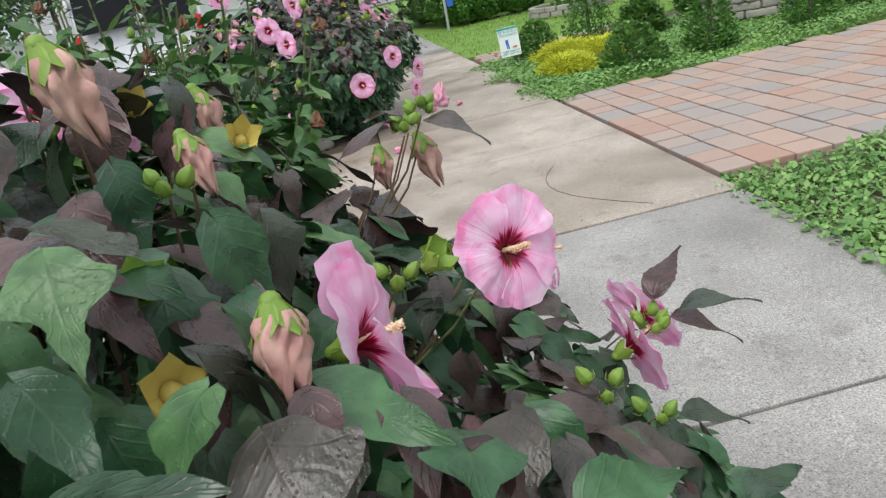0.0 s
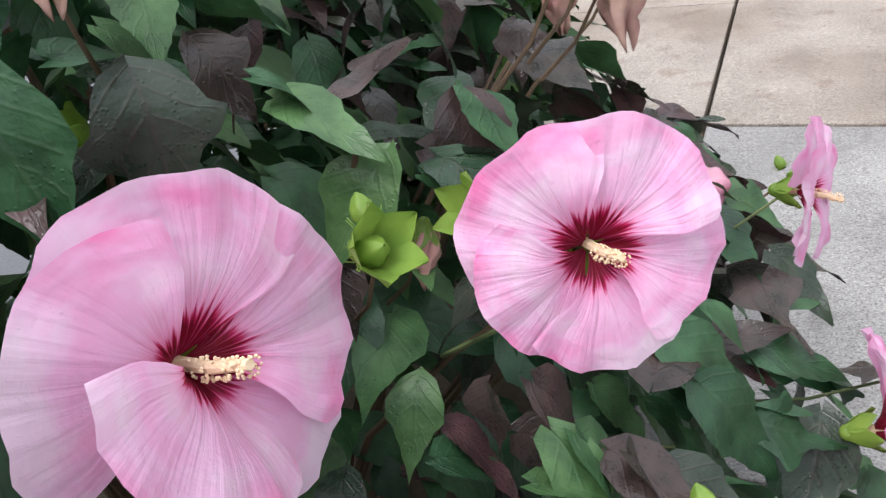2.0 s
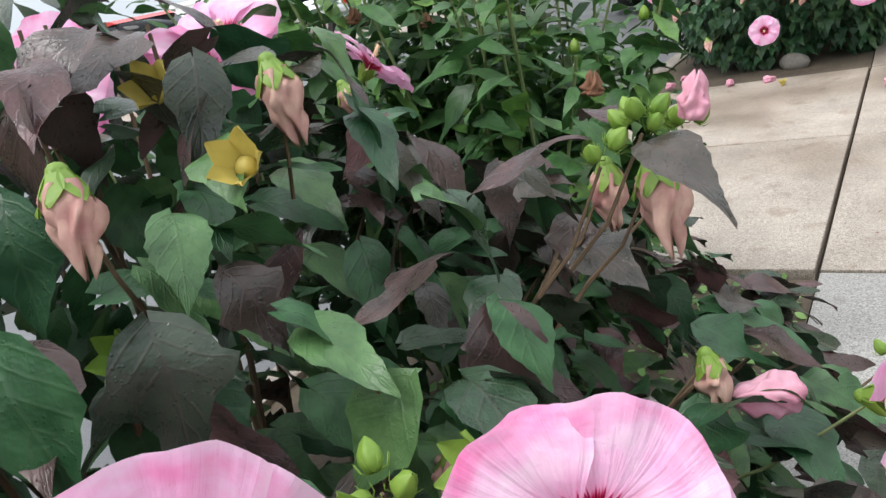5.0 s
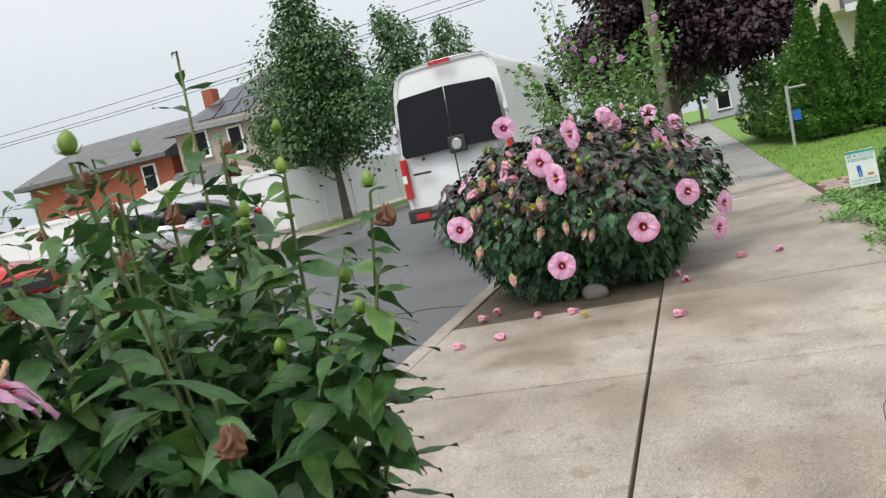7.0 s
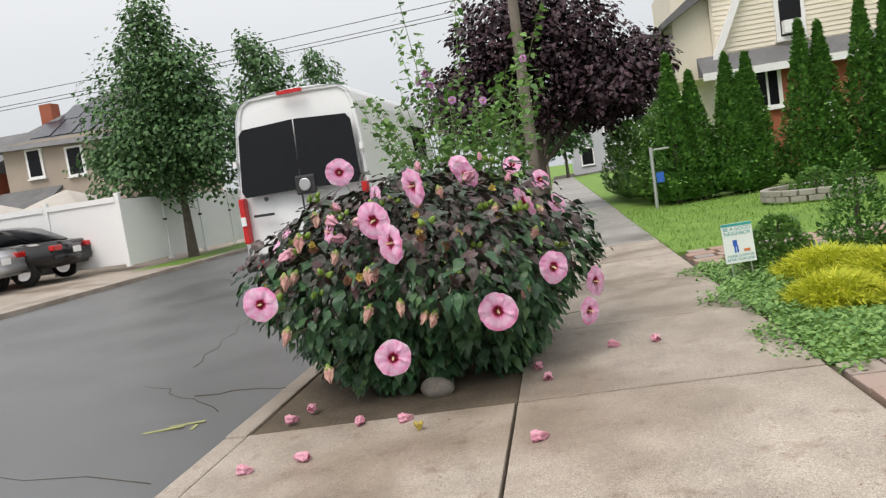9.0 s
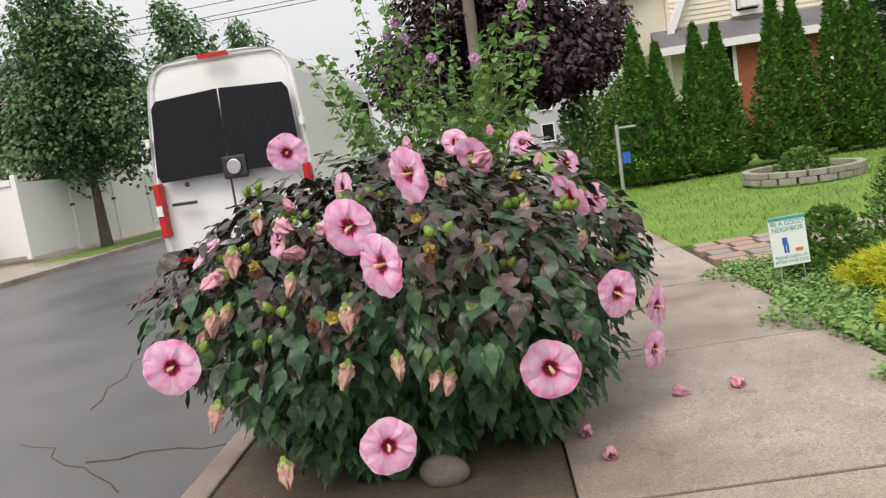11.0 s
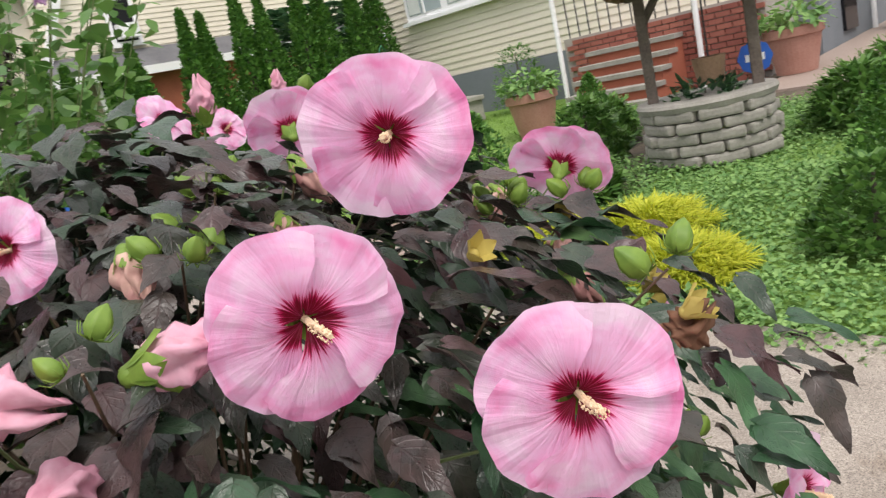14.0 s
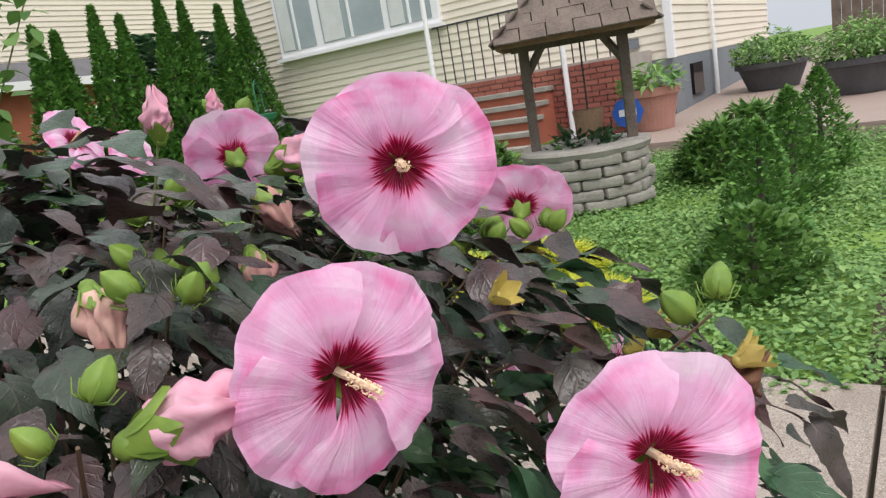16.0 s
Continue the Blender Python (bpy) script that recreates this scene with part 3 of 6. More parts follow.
# ---- flowers ----
def petal_mesh(name, seed, length=0.115, wide=1.0):
    rng = random.Random(seed)
    bm = bmesh.new()
    uv = bm.loops.layers.uv.new("uv")
    nr, na = 14, 22
    ph = rng.uniform(0, 6)
    grid = []
    for i in range(nr + 1):
        s = i / nr
        row = []
        half = (0.42 + 0.56 * min(1, s * 1.5) ** 0.8) * wide
        for j in range(na + 1):
            a = -1 + 2 * j / na
            rim = 1 - 0.17 * abs(a) ** 2.6 + 0.012 * math.sin(a * 5 + ph) * s + 0.010 * math.sin(a * 13 + 2 * ph) * s ** 3
            r = length * (0.05 + 0.95 * s * rim)
            th = a * half
            z = 0.032 * (1 - math.exp(-3.4 * s)) - 0.014 * s * s
            z += 0.0045 * s * math.sin(a * 5 + ph + 2 * s) + 0.0035 * s ** 3 * math.sin(a * 14 + ph) + 0.0012 * s * math.sin(a * 30 + ph) + 0.014 * a * min(1, 2 * s)
            row.append(bm.verts.new((r * math.sin(th), r * math.cos(th), z)))
        grid.append(row)
    for i in range(nr):
        for j in range(na):
            f = bm.faces.new((grid[i][j], grid[i][j + 1], grid[i + 1][j + 1], grid[i + 1][j]))
            for lp, (ii, jj) in zip(f.loops, ((i, j), (i, j + 1), (i + 1, j + 1), (i + 1, j))):
                lp[uv].uv = (ii / nr, jj / na + seed)
    me = bpy.data.meshes.new(name)
    bm.to_mesh(me)
    bm.free()
    me.shade_smooth()
    return me


PETALS = [petal_mesh("petal", s) for s in range(6)]
for me in PETALS:
    me.materials.append(M_PETAL)
LILAC = [petal_mesh("lilac_petal", s + 20, 0.045) for s in range(3)]
for me in LILAC:
    me.materials.append(M_LILAC)


def stamen_mesh():
    bm = bmesh.new()
    tube(bm, [(0, 0, -0.01), (0.001, -0.003, 0.030), (0.002, -0.010, 0.062)], 0.0048, 0.0032, 8)
    rng = random.Random(3)
    for k in range(120):
        z = rng.uniform(0.016, 0.063)
        a = rng.uniform(0, math.tau)
        r = rng.uniform(0.0045, 0.0072)
        bmesh.ops.create_icosphere(bm, subdivisions=1, radius=rng.uniform(0.0009, 0.0014), matrix=Matrix.Translation((r * math.cos(a), r * math.sin(a) - 2.6 * z * z, z)))
    me = bpy.data.meshes.new("stamen_column")
    bm.to_mesh(me)
    bm.free()
    me.materials.append(M_STAMEN)
    return me


STAMEN = stamen_mesh()


def flower(parent, p, direction, size=1.0, spin=0.0, cup=0.0, meshes=None, fold=0):
    """An open mallow flower: stamen column with five overlapping petals."""
    rng = random.Random(int(abs(p[0] * 1000 + p[1] * 77 + p[2] * 913)))
    st = new("flower", STAMEN)
    st.parent = parent
    m = Matrix.Translation(p) @ frame_to(direction, spin=spin) @ Matrix.Scale(size, 4)
    st.matrix_world = m
    ms = meshes or PETALS
    for k in range(5):
        pe = new("petal", ms[rng.randrange(len(ms))])
        pe.parent = st
        tilt = cup + rng.uniform(-0.08, 0.08) + (0.6 if k < fold else 0)
        pe.matrix_local = (Matrix.Rotation(k * math.tau / 5 + rng.uniform(-0.07, 0.07), 4, "Z") @ Matrix.Rotation(tilt, 4, "X")
                           @ Matrix.Rotation(0.06, 4, "Y") @ Matrix.Scale(rng.uniform(0.94, 1.05), 4))
    return st


def bud_mesh():
    """A closed green bud with five ridged sepals and a thin collar."""
    bm = bmesh.new()
    rings = []
    prof = [(0.003, 0), (0.009, 0.004), (0.0135, 0.013), (0.0125, 0.024), (0.007, 0.034), (0.001, 0.040)]
    for r, z in prof:
        rings.append([bm.verts.new((r * (1 + 0.10 * math.cos(5 * k * math.tau / 20)) * math.cos(k * math.tau / 20), r * (1 + 0.10 * math.cos(5 * k * math.tau / 20)) * math.sin(k * math.tau / 20), z)) for k in range(20)])
    for u, v in zip(rings, rings[1:]):
        for k in range(20):
            bm.faces.new((u[k], u[(k + 1) % 20], v[(k + 1) % 20], v[k]))
    for k in range(8):
        a = k * math.tau / 8
        tube(bm, [(0.004 * math.cos(a), 0.004 * math.sin(a), 0.001), (0.016 * math.cos(a), 0.016 * math.sin(a), 0.004), (0.021 * math.cos(a), 0.021 * math.sin(a), 0.016)], 0.0012, 0.0005, 4)
    me = bpy.data.meshes.new("bud")
    bm.to_mesh(me)
    bm.free()
    me.materials.append(M_CALYX)
    me.shade_smooth()
    return me


def sepals_mesh():
    """An opened calyx of five pointed sepals."""
    bm = bmesh.new()
    for k in range(5):
        a = k * math.tau / 5
        rows = []
        for i, w in enumerate((0.004, 0.011, 0.012, 0.007, 0.0008)):
            s = i / 4
            r, z = 0.006 + 0.017 * s, 0.034 * s ** 0.8
            c, t = Vector((math.cos(a), math.sin(a), 0)), Vector((-math.sin(a), math.cos(a), 0))
            rows.append([bm.verts.new(c * r - t * w + Vector((0, 0, z + 0.004))), bm.verts.new(c * r * 1.1 + Vector((0, 0, z))), bm.verts.new(c * r + t * w + Vector((0, 0, z + 0.004)))])
        for u, v in zip(rows, rows[1:]):
            bm.faces.new((u[0], u[1], v[1], v[0]))
            bm.faces.new((u[1], u[2], v[2], v[1]))
    bmesh.ops.create_icosphere(bm, subdivisions=2, radius=0.0095, matrix=Matrix.Translation((0, 0, 0.007)))
    me = bpy.data.meshes.new("calyx")
    bm.to_mesh(me)
    bm.free()
    me.shade_smooth()
    return me


def wilt_mesh(seed, length=0.072, rad=0.0165):
    """A spent bloom: a twisted, deeply creased bag of petals."""
    bm = bmesh.new()
    rings = []
    for i in range(13):
        s = i / 12
        r = rad * (0.35 + 1.0 * math.sin(math.pi * min(1, 0.16 + s * 0.84)) ** 0.7) * (1 - 0.25 * s)
        row = []
        for k in range(26):
            a = k * math.tau / 26
            cr = 1 + 0.22 * math.sin(5 * a + 4 * s + seed) * (0.4 + s) + 0.16 * math.sin(9 * a - 5 * s + seed) + 0.55 * noise.noise((math.cos(a) * 2.2, math.sin(a) * 2.2, s * 4 + seed * 3))
            row.append(bm.verts.new((r * cr * math.cos(a + 0.8 * s), r * cr * math.sin(a + 0.8 * s), length * s + 0.016 * math.sin(3 * a + seed) * s * s)))
        rings.append(row)
    for u, v in zip(rings, rings[1:]):
        for k in range(26):
            bm.faces.new((u[k], u[(k + 1) % 26], v[(k + 1) % 26], v[k]))
    bm.faces.new(rings[-1])
    me = bpy.data.meshes.new("wilted_flower")
    bm.to_mesh(me)
    bm.free()
    me.shade_smooth()
    return me


BUD = bud_mesh()
CALYX, CALYX_Y = sepals_mesh(), sepals_mesh()
CALYX.materials.append(M_CALYX)
CALYX_Y.materials.append(M_YELLOW)
WILTS = [wilt_mesh(s) for s in range(4)]
for me in WILTS:
    me.materials.append(M_WILT)
ROLLED = wilt_mesh(9, 0.060, 0.017)
ROLLED.materials.append(M_ROLL)
DRIED = wilt_mesh(12, 0.03, 0.014)
DRIED.materials.append(M_BROWN)


def small(name, me, parent, p, direction, size=1.0, label=""):
    ob = new(name, me)
    ob.parent = parent
    ob.matrix_world = Matrix.Translation(p) @ frame_to(direction, spin=RNG.uniform(0, 6)) @ Matrix.Scale(size, 4)
    if label:
        tagged(ob, label)
    return ob


def wilted(parent, p, direction=(0.2, -0.2, -1), size=1.0):
    stalk(parent, p, (-0.5, 1.3, 0.1) if p[1] < 4 else (-0.62, 7.3, 0.3), M_STEM, 0.15)
    w = small("wilted_flower", WILTS[RNG.randrange(4)], parent, p, direction, size)
    c = new("calyx", CALYX)
    c.parent, c.matrix_local = w, Matrix.Translation((0, 0, -0.018)) @ Matrix.Scale(1.1, 4)
    return w


def bud_cluster(parent, p, n=4, size=1.0):
    core = (-0.5, 1.3, 0.1) if p[1] < 4 else (-0.62, 7.3, 0.3)
    stalk(parent, Vector(p) - Vector((0, 0, 0.01)), core, M_STEM, 0.17)
    for k in range(n):
        a = k * 2.4
        q = Vector(p) + size * Vector((0.022 * math.cos(a), 0.022 * math.sin(a), RNG.uniform(-0.015, 0.02)))
        small("bud", BUD, parent, q, (math.cos(a), math.sin(a), 1.2), size * RNG.uniform(0.8, 1.15))


OPEN_A = [((0.093, 1.029, 0.800), (0.50, -0.82, 0.24), 0.80), ((-0.140, 0.865, 0.785), (0.95, -0.20, 0.16), 1.14), ((0.24, 1.50, 0.60), (0.97, -0.20, 0.10), 0.85),
          ((0.33, 1.25, 0.46), (0.86, 0.10, 0.30), 0.95), ((0.42, 1.42, 0.42), (0.85, 0.3, 0.40), 0.9), ((-0.62, 1.45, 1.07), (-0.1, 0.5, 0.7), 0.95),
          ((-0.95, 1.42, 1.10), (0.45, -0.85, 0.2), 0.95), ((-0.85, 1.72, 1.10), (0.3, -0.5, 0.7), 1.0), ((-0.72, 1.95, 0.98), (0.4, 0.5, 0.6), 0.9)]
OPEN_B = [((-0.435, 6.50, 1.205), (-0.78, -0.60, -0.12), 1.12), ((-0.685, 6.42, 1.045), (-0.32, -0.94, -0.06), 1.08), ((-0.54, 6.185, 0.920), (-0.65, -0.75, 0.02), 1.10),
          ((-1.17, 7.48, 1.375), (0.18, -0.95, -0.05), 1.0), ((0.14, 6.66, 1.02), (0.80, 0.30, 0.45), 1.05), ((-1.27, 6.02, 0.70), (0.25, -0.95, 0.05), 0.95),
          ((-0.035, 6.19, 0.488), (0.10, -1, 0.05), 1.05), ((-0.61, 6.07, 0.325), (0.30, -0.94, 0.08), 0.98), ((0.27, 6.56, 0.635), (0.50, -0.85, -0.05), 0.95),
          ((0.50, 7.0, 0.45), (0.85, -0.55, 0.0), 0.95), ((0.44, 6.85, 0.30), (0.8, -0.7, -0.05), 0.9), ((-1.42, 6.85, 0.97), (-0.7, -0.4, 0.7), 0.95),
          ((-0.80, 7.0, 1.16), (-0.75, -0.6, 0.15), 0.85), ((-0.22, 7.05, 1.22), (0.4, 0.7, 0.4), 0.95), ((-1.02, 6.62, 1.00), (-0.75, -0.5, 0.3), 0.8),
          ((0.24, 7.5, 1.12), (0.4, -0.9, 0.2), 0.7), ((0.05, 7.8, 1.25), (0.1, -0.9, 0.3), 0.7), ((-0.3, 7.45, 1.3), (0.3, -0.8, 0.4), 0.75), ((0.33, 7.25, 0.95), (0.7, -0.7, 0.2), 0.75)]


def hides(m, blooms):
    """True where a leaf would lie across the face of an open flower."""
    q = m @ Vector((0, 0.5, 0))
    for p, d, s in blooms:
        v = q - Vector(p)
        dn = Vector(d).normalized()
        along = v.dot(dn)
        if -0.05 < along < 0.34 and (v - dn * along).length < 0.155 * s:
            return True
    return False


def stalk(parent, p, core, material, depth=0.28):
    """A thin stalk from inside the bush out to a bloom or bud."""
    p, core = Vector(p), Vector(core)
    inner = p + (core - p).normalized() * depth
    bm = bmesh.new()
    inv = parent.matrix_world.inverted()
    tube(bm, [inv @ inner, inv @ (inner.lerp(p, 0.5) + Vector((0, 0, -0.02))), inv @ p], 0.0028, 0.0018, 5)
    part("stalk", bm, material, parent)


# ---- mallow bushes ----
LEAF_CACHE = {}


def leaf_object(parent, m, material, shapes, pick=0):
    key = (material.name, id(shapes), pick % len(shapes))
    if key not in LEAF_CACHE:
        vs, fs, uvs = shapes[pick % len(shapes)]
        me = bpy.data.meshes.new("leaf")
        me.from_pydata(vs, [], fs)
        me.uv_layers.new(name="uv").data.foreach_set("uv", [c for f in fs for i in f for c in uvs[i]])
        me.materials.append(material)
        me.shade_smooth()
        LEAF_CACHE[key] = me
    ob = new("leaf", LEAF_CACHE[key])
    ob.parent = parent
    ob.matrix_world = m
    return ob


def stems(parent, roots, tips, material, r0=0.008, r1=0.003):
    for root, tip in zip(roots, tips):
        bm = bmesh.new()
        a, b = Vector(root), Vector(tip)
        mid = a.lerp(b, 0.5) + Vector((RNG.uniform(-0.05, 0.05), RNG.uniform(-0.05, 0.05), 0.08))
        tube(bm, [a, a.lerp(mid, 0.5) + Vector((0, 0, 0.03)), mid, mid.lerp(b, 0.5) + Vector((0, 0, 0.02)), b], r0, r1, 5)
        part("stem", bm, material, parent)


def top_a(x, y):
    """Height of the near bush's canopy; it falls away towards the pavement."""
    h = 0.80 - 0.95 * x if x > -0.2 else 0.99 - 0.30 * (x + 0.2)
    if y > 1.45:
        h -= 0.55 * (y - 1.45)
    if x < -0.3 and 0.5 < y < 1.5:
        h += 0.10
    return h + 0.05 * math.sin(5 * x + 1) * math.sin(4 * y)


rng = random.Random(11)
bush_a = thing("hibiscus_bush", "dark bronze-leaved hibiscus bush with large wet pink flowers", "flowering bush", pose(-0.6, 1.2, g(-0.6)))
bush_a_inv = bush_a.matrix_world.inverted()
near_m, far_m, green_m = [], [], []
for k in range(3900):
    x, y = rng.uniform(-1.5, 0.42), rng.uniform(-0.5, 2.15)
    d = rng.random() ** 1.6
    h = top_a(x, y) - 0.04
    if h < 0.25:
        continue
    z = h - d * min(h - 0.12, 0.75)
    if x > 0.15 and z < 0.2:
        continue
    if x > 0.1 and y < 0.45:
        continue
    size = rng.uniform(0.085, 0.155)
    m = leaf_matrix((x, y, z), (x + 0.6 + rng.uniform(-0.5, 0.5), y - 1.1 + rng.uniform(-0.7, 0.4)), size, rng.uniform(0.1, 0.9), rng)
    if hides(m, OPEN_A) or x > 0.42 - 0.45 * max(0, y - 1.2):
        continue
    if d < 0.10 and len(near_m) < 240 and y > 0.35:
        near_m.append(m)
    elif d > 0.3 and rng.random() < 0.8 or rng.random() < 0.42:
        green_m.append(m)
    else:
        far_m.append(m)
for k, m in enumerate(near_m):
    leaf_object(bush_a, m, M_LEAF_G if k % 5 in (1, 3) else M_LEAF_A, LEAF_NEAR, k)


def under(parent, inv, name, shape, ms, material, label=""):
    ob = scatter(name, shape[0], shape[1], [inv @ m for m in ms], material, parent, label, kind="stuff", uvs=shape[2])
    return ob


under(bush_a, bush_a_inv, "foliage", LEAF_MALLOW, far_m, M_LEAF_A)
under(bush_a, bush_a_inv, "green_foliage", LEAF_MALLOW, green_m, M_LEAF_G, "green inner leaves")


def local_stems(parent, inv, roots, tips, material, r0=0.008, r1=0.003):
    stems(parent, [inv @ Vector(r) for r in roots], [inv @ Vector(t) for t in tips], material, r0, r1)


tips = []
for k in range(46):
    x, y = rng.uniform(-1.3, 0.25), rng.uniform(0.3, 2.0)
    tips.append((x, y, max(0.3, top_a(x, y) - 0.09)))
local_stems(bush_a, bush_a_inv, [(-0.65 + 0.35 * (x + 0.65), 1.2 + 0.4 * (y - 1.2), -0.03) for x, y, z in tips], tips, M_STEM)

for i, (p, d, s) in enumerate(OPEN_A):
    flower(bush_a, p, d, s, 2.2 if i == 1 else RNG.uniform(0, 6), 0.05, fold=1 if i == 1 else 0)
    stalk(bush_a, Vector(p) - 0.01 * Vector(d), (-0.5, 1.3, 0.1), M_STEMG)
    small('calyx', CALYX, bush_a, Vector(p) - 0.032 * Vector(d).normalized(), d, 1.0)
for p, s in (((-0.17, 0.62, 0.95), 1.0), ((-0.34, 0.80, 1.18), 1.1), ((-0.29, 1.0, 1.05), 0.9), ((0.03, 1.43, 0.90), 1.1), ((-0.32, 1.28, 1.08), 1.0),
             ((0.07, 1.42, 0.68), 0.8), ((-0.05, 1.5, 0.88), 0.9), ((-0.1, 1.15, 0.72), 0.7), ((-0.5, 1.6, 1.0), 0.8)):
    wilted(bush_a, p, (RNG.uniform(-0.3, 0.4), RNG.uniform(-0.5, 0.1), -1), s)
small("rolled_bloom", ROLLED, bush_a, (0.15, 1.48, 0.61), (-0.6, -0.6, 0.2), 1.1, "half-opened pink bloom")
for p, d in (((-0.03, 0.94, 0.835), (0.7, -0.3, 0.5)), ((0.011, 1.06, 0.80), (-0.4, -0.7, 0.5)), ((-0.378, 1.05, 0.853), (0.2, -0.8, 0.6)), ((-0.30, 0.72, 0.96), (0.3, -0.7, 0.5))):
    small("lime_calyx", CALYX, bush_a, p, d, 1.1)
    small("bud", BUD, bush_a, p, d, 0.75)
for p in ((-0.27, 0.62, 0.90), (-0.25, 1.15, 1.01), (-0.4, 1.2, 1.08), (-0.55, 1.0, 1.05)):
    small("yellow_calyx", CALYX_Y, bush_a, p, (0.3, -0.6, 0.4), 1.15, "yellowed seed calyx")
for p, n in (((0.02, 1.59, 0.90), 5), ((0.38, 1.25, 0.50), 6), ((-0.07, 1.02, 0.80), 3), ((0.20, 1.0, 0.55), 3), ((0.24, 1.76, 0.50), 3), ((-0.6, 0.9, 1.08), 3), ((0.3, 1.05, 0.45), 3)):
    bud_cluster(bush_a, p, n, 0.75)

for p, n, sz in (((0.038, 1.382, 0.965), 6, 0.62), ((0.0, 1.36, 0.94), 4, 0.6), ((-0.30, 0.9, 1.02), 3, 0.7)):
    bud_cluster(bush_a, p, n, sz)
small("rolled_bloom", ROLLED, bush_a, (0.079, 1.406, 0.960), (0.2, 0.1, 1), 0.62, "deep pink opening bud")
for p, d in (((-0.02, 1.37, 0.955), (-0.8, -0.5, 0.1)), ((0.05, 1.36, 0.95), (0.7, -0.6, 0.0)), ((0.0, 1.42, 0.96), (-0.5, 0.7, 0.2)), ((0.42, 1.22, 0.52), (0.9, -0.3, -0.1)), ((0.40, 1.27, 0.55), (0.5, 0.4, 0.7)), ((0.43, 1.20, 0.55), (0.8, -0.5, 0.5))):
    v = Vector(d).normalized()
    leaf_object(bush_a, Matrix.Translation(p) @ v.to_track_quat("Y", "Z").to_matrix().to_4x4() @ Matrix.Scale(0.12, 4), M_LEAF_A, LEAF_NEAR, 2)

# green mallow shrub without flowers
shrub = thing("mallow_shrub", "green leafy mallow shrub with dried brown flower heads", "shrub", pose(-0.75, 2.45, g(-0.75)))
inv = shrub.matrix_world.inverted()
gm, gtips, groots = [], [], []
for k in range(104):
    x, y = rng.uniform(-1.50, -0.12), rng.gauss(2.40, 0.30)
    if x > -0.1:
        x = -0.2 - rng.random() * 0.3
    h = rng.uniform(0.98, 1.38) - 0.45 * max(0, x + 0.6) + (0.18 if k % 8 == 0 else 0)
    groots.append((-0.72 + 0.4 * (x + 0.72), 2.45 + 0.4 * (y - 2.45), -0.04))
    gtips.append((x, y, h))
    for j in range(26):
        s = 0.12 + 0.88 * (j / 25) ** 0.8
        p = Vector(groots[-1]).lerp(Vector(gtips[-1]), s)
        a = j * 2.4 + k
        size = (0.15 if s < 0.8 else 0.15 - 0.5 * (s - 0.8)) * rng.uniform(0.75, 1.1)
        gm.append(leaf_matrix(p, (math.cos(a), math.sin(a)), max(0.035, size), 0.10 - 0.9 * max(0, s - 0.75) + rng.uniform(-0.25, 0.3), rng))
shoot = gm[::11][:150]
SHOOT_NEAR = [mallow_leaf(7, 13, 2, width=0.21, droop=0.42, teeth=0.08), mallow_leaf(8, 13, 2, width=0.18, droop=0.3, teeth=0.08)]
for k, m in enumerate(shoot):
    leaf_object(shrub, m, M_LEAF_S, SHOOT_NEAR, k)
under(shrub, inv, "foliage", LEAF_SHOOT, [m for i, m in enumerate(gm) if i % 11 or i // 11 >= 150], M_LEAF_S)
local_stems(shrub, inv, groots[::2], gtips[::2], M_STEMG, 0.006, 0.003)
for t in gtips[::6]:
    small("dried_head", DRIED, shrub, Vector(t) + Vector((0.03, -0.03, -0.06)), (0.2, 0, 1), 0.9)
for t in gtips[1::5]:
    small("bud", BUD, shrub, Vector(t) + Vector((0, 0, 0.01)), (0, 0.2, 1), 0.8)

# big flowering bush by the kerb
bush_b = thing("hibiscus_bush", "large rounded hibiscus bush covered in pink flowers", "flowering bush", pose(-0.62, 7.3, g(-0.62)))
inv = bush_b.matrix_world.inverted()
bn, bf, bg = [], [], []
for k in range(7600):
    a, u = rng.uniform(0, math.tau), rng.uniform(-0.68, 1)
    r = math.sqrt(max(0, 1 - max(0, u) ** 2.2)) * (1 if u > 0.1 else 1 + 0.55 * (u - 0.1))
    d = 1.07 - 0.50 * rng.random() ** 1.7
    lump = 1 + 0.07 * math.sin(5 * a + 3 * u) + 0.05 * math.sin(9 * a - 4 * u) + 0.16 * max(0, noise.noise((3.2 * math.cos(a), 3.2 * math.sin(a), 3 * u)))
    x = -0.62 + 1.06 * r * d * lump * math.cos(a)
    y = 7.28 + 1.06 * r * d * lump * math.sin(a)
    z = 0.54 + (0.70 if u > 0 else 0.78) * u * (d * 0.6 + 0.4) * lump
    if z < 0.02:
        continue
    size = rng.uniform(0.065, 0.12)
    m = leaf_matrix((x, y, z), (math.cos(a), math.sin(a)), size, 0.65 - 0.6 * max(0, u), rng)
    if hides(m, OPEN_B):
        continue
    dark = u + rng.uniform(-0.35, 0.35) > 0.28
    if dark and d > 0.96 and len(bn) < 260 and y < 7.4:
        bn.append(m)
    elif dark:
        bf.append(m)
    else:
        bg.append(m)
for k, m in enumerate(bn):
    leaf_object(bush_b, m, M_LEAF_A, LEAF_NEAR, k)
under(bush_b, inv, "foliage", LEAF_MALLOW, bf, M_LEAF_A)
under(bush_b, inv, "green_foliage", LEAF_MALLOW, bg, M_LEAF_G, "green lower leaves")
btips = [(-0.62 + 0.9 * math.cos(k * 2.4) * (k / 40) ** 0.5, 7.28 + 0.9 * math.sin(k * 2.4) * (k / 40) ** 0.5, 1.12 - 0.35 * (k / 40)) for k in range(40)]
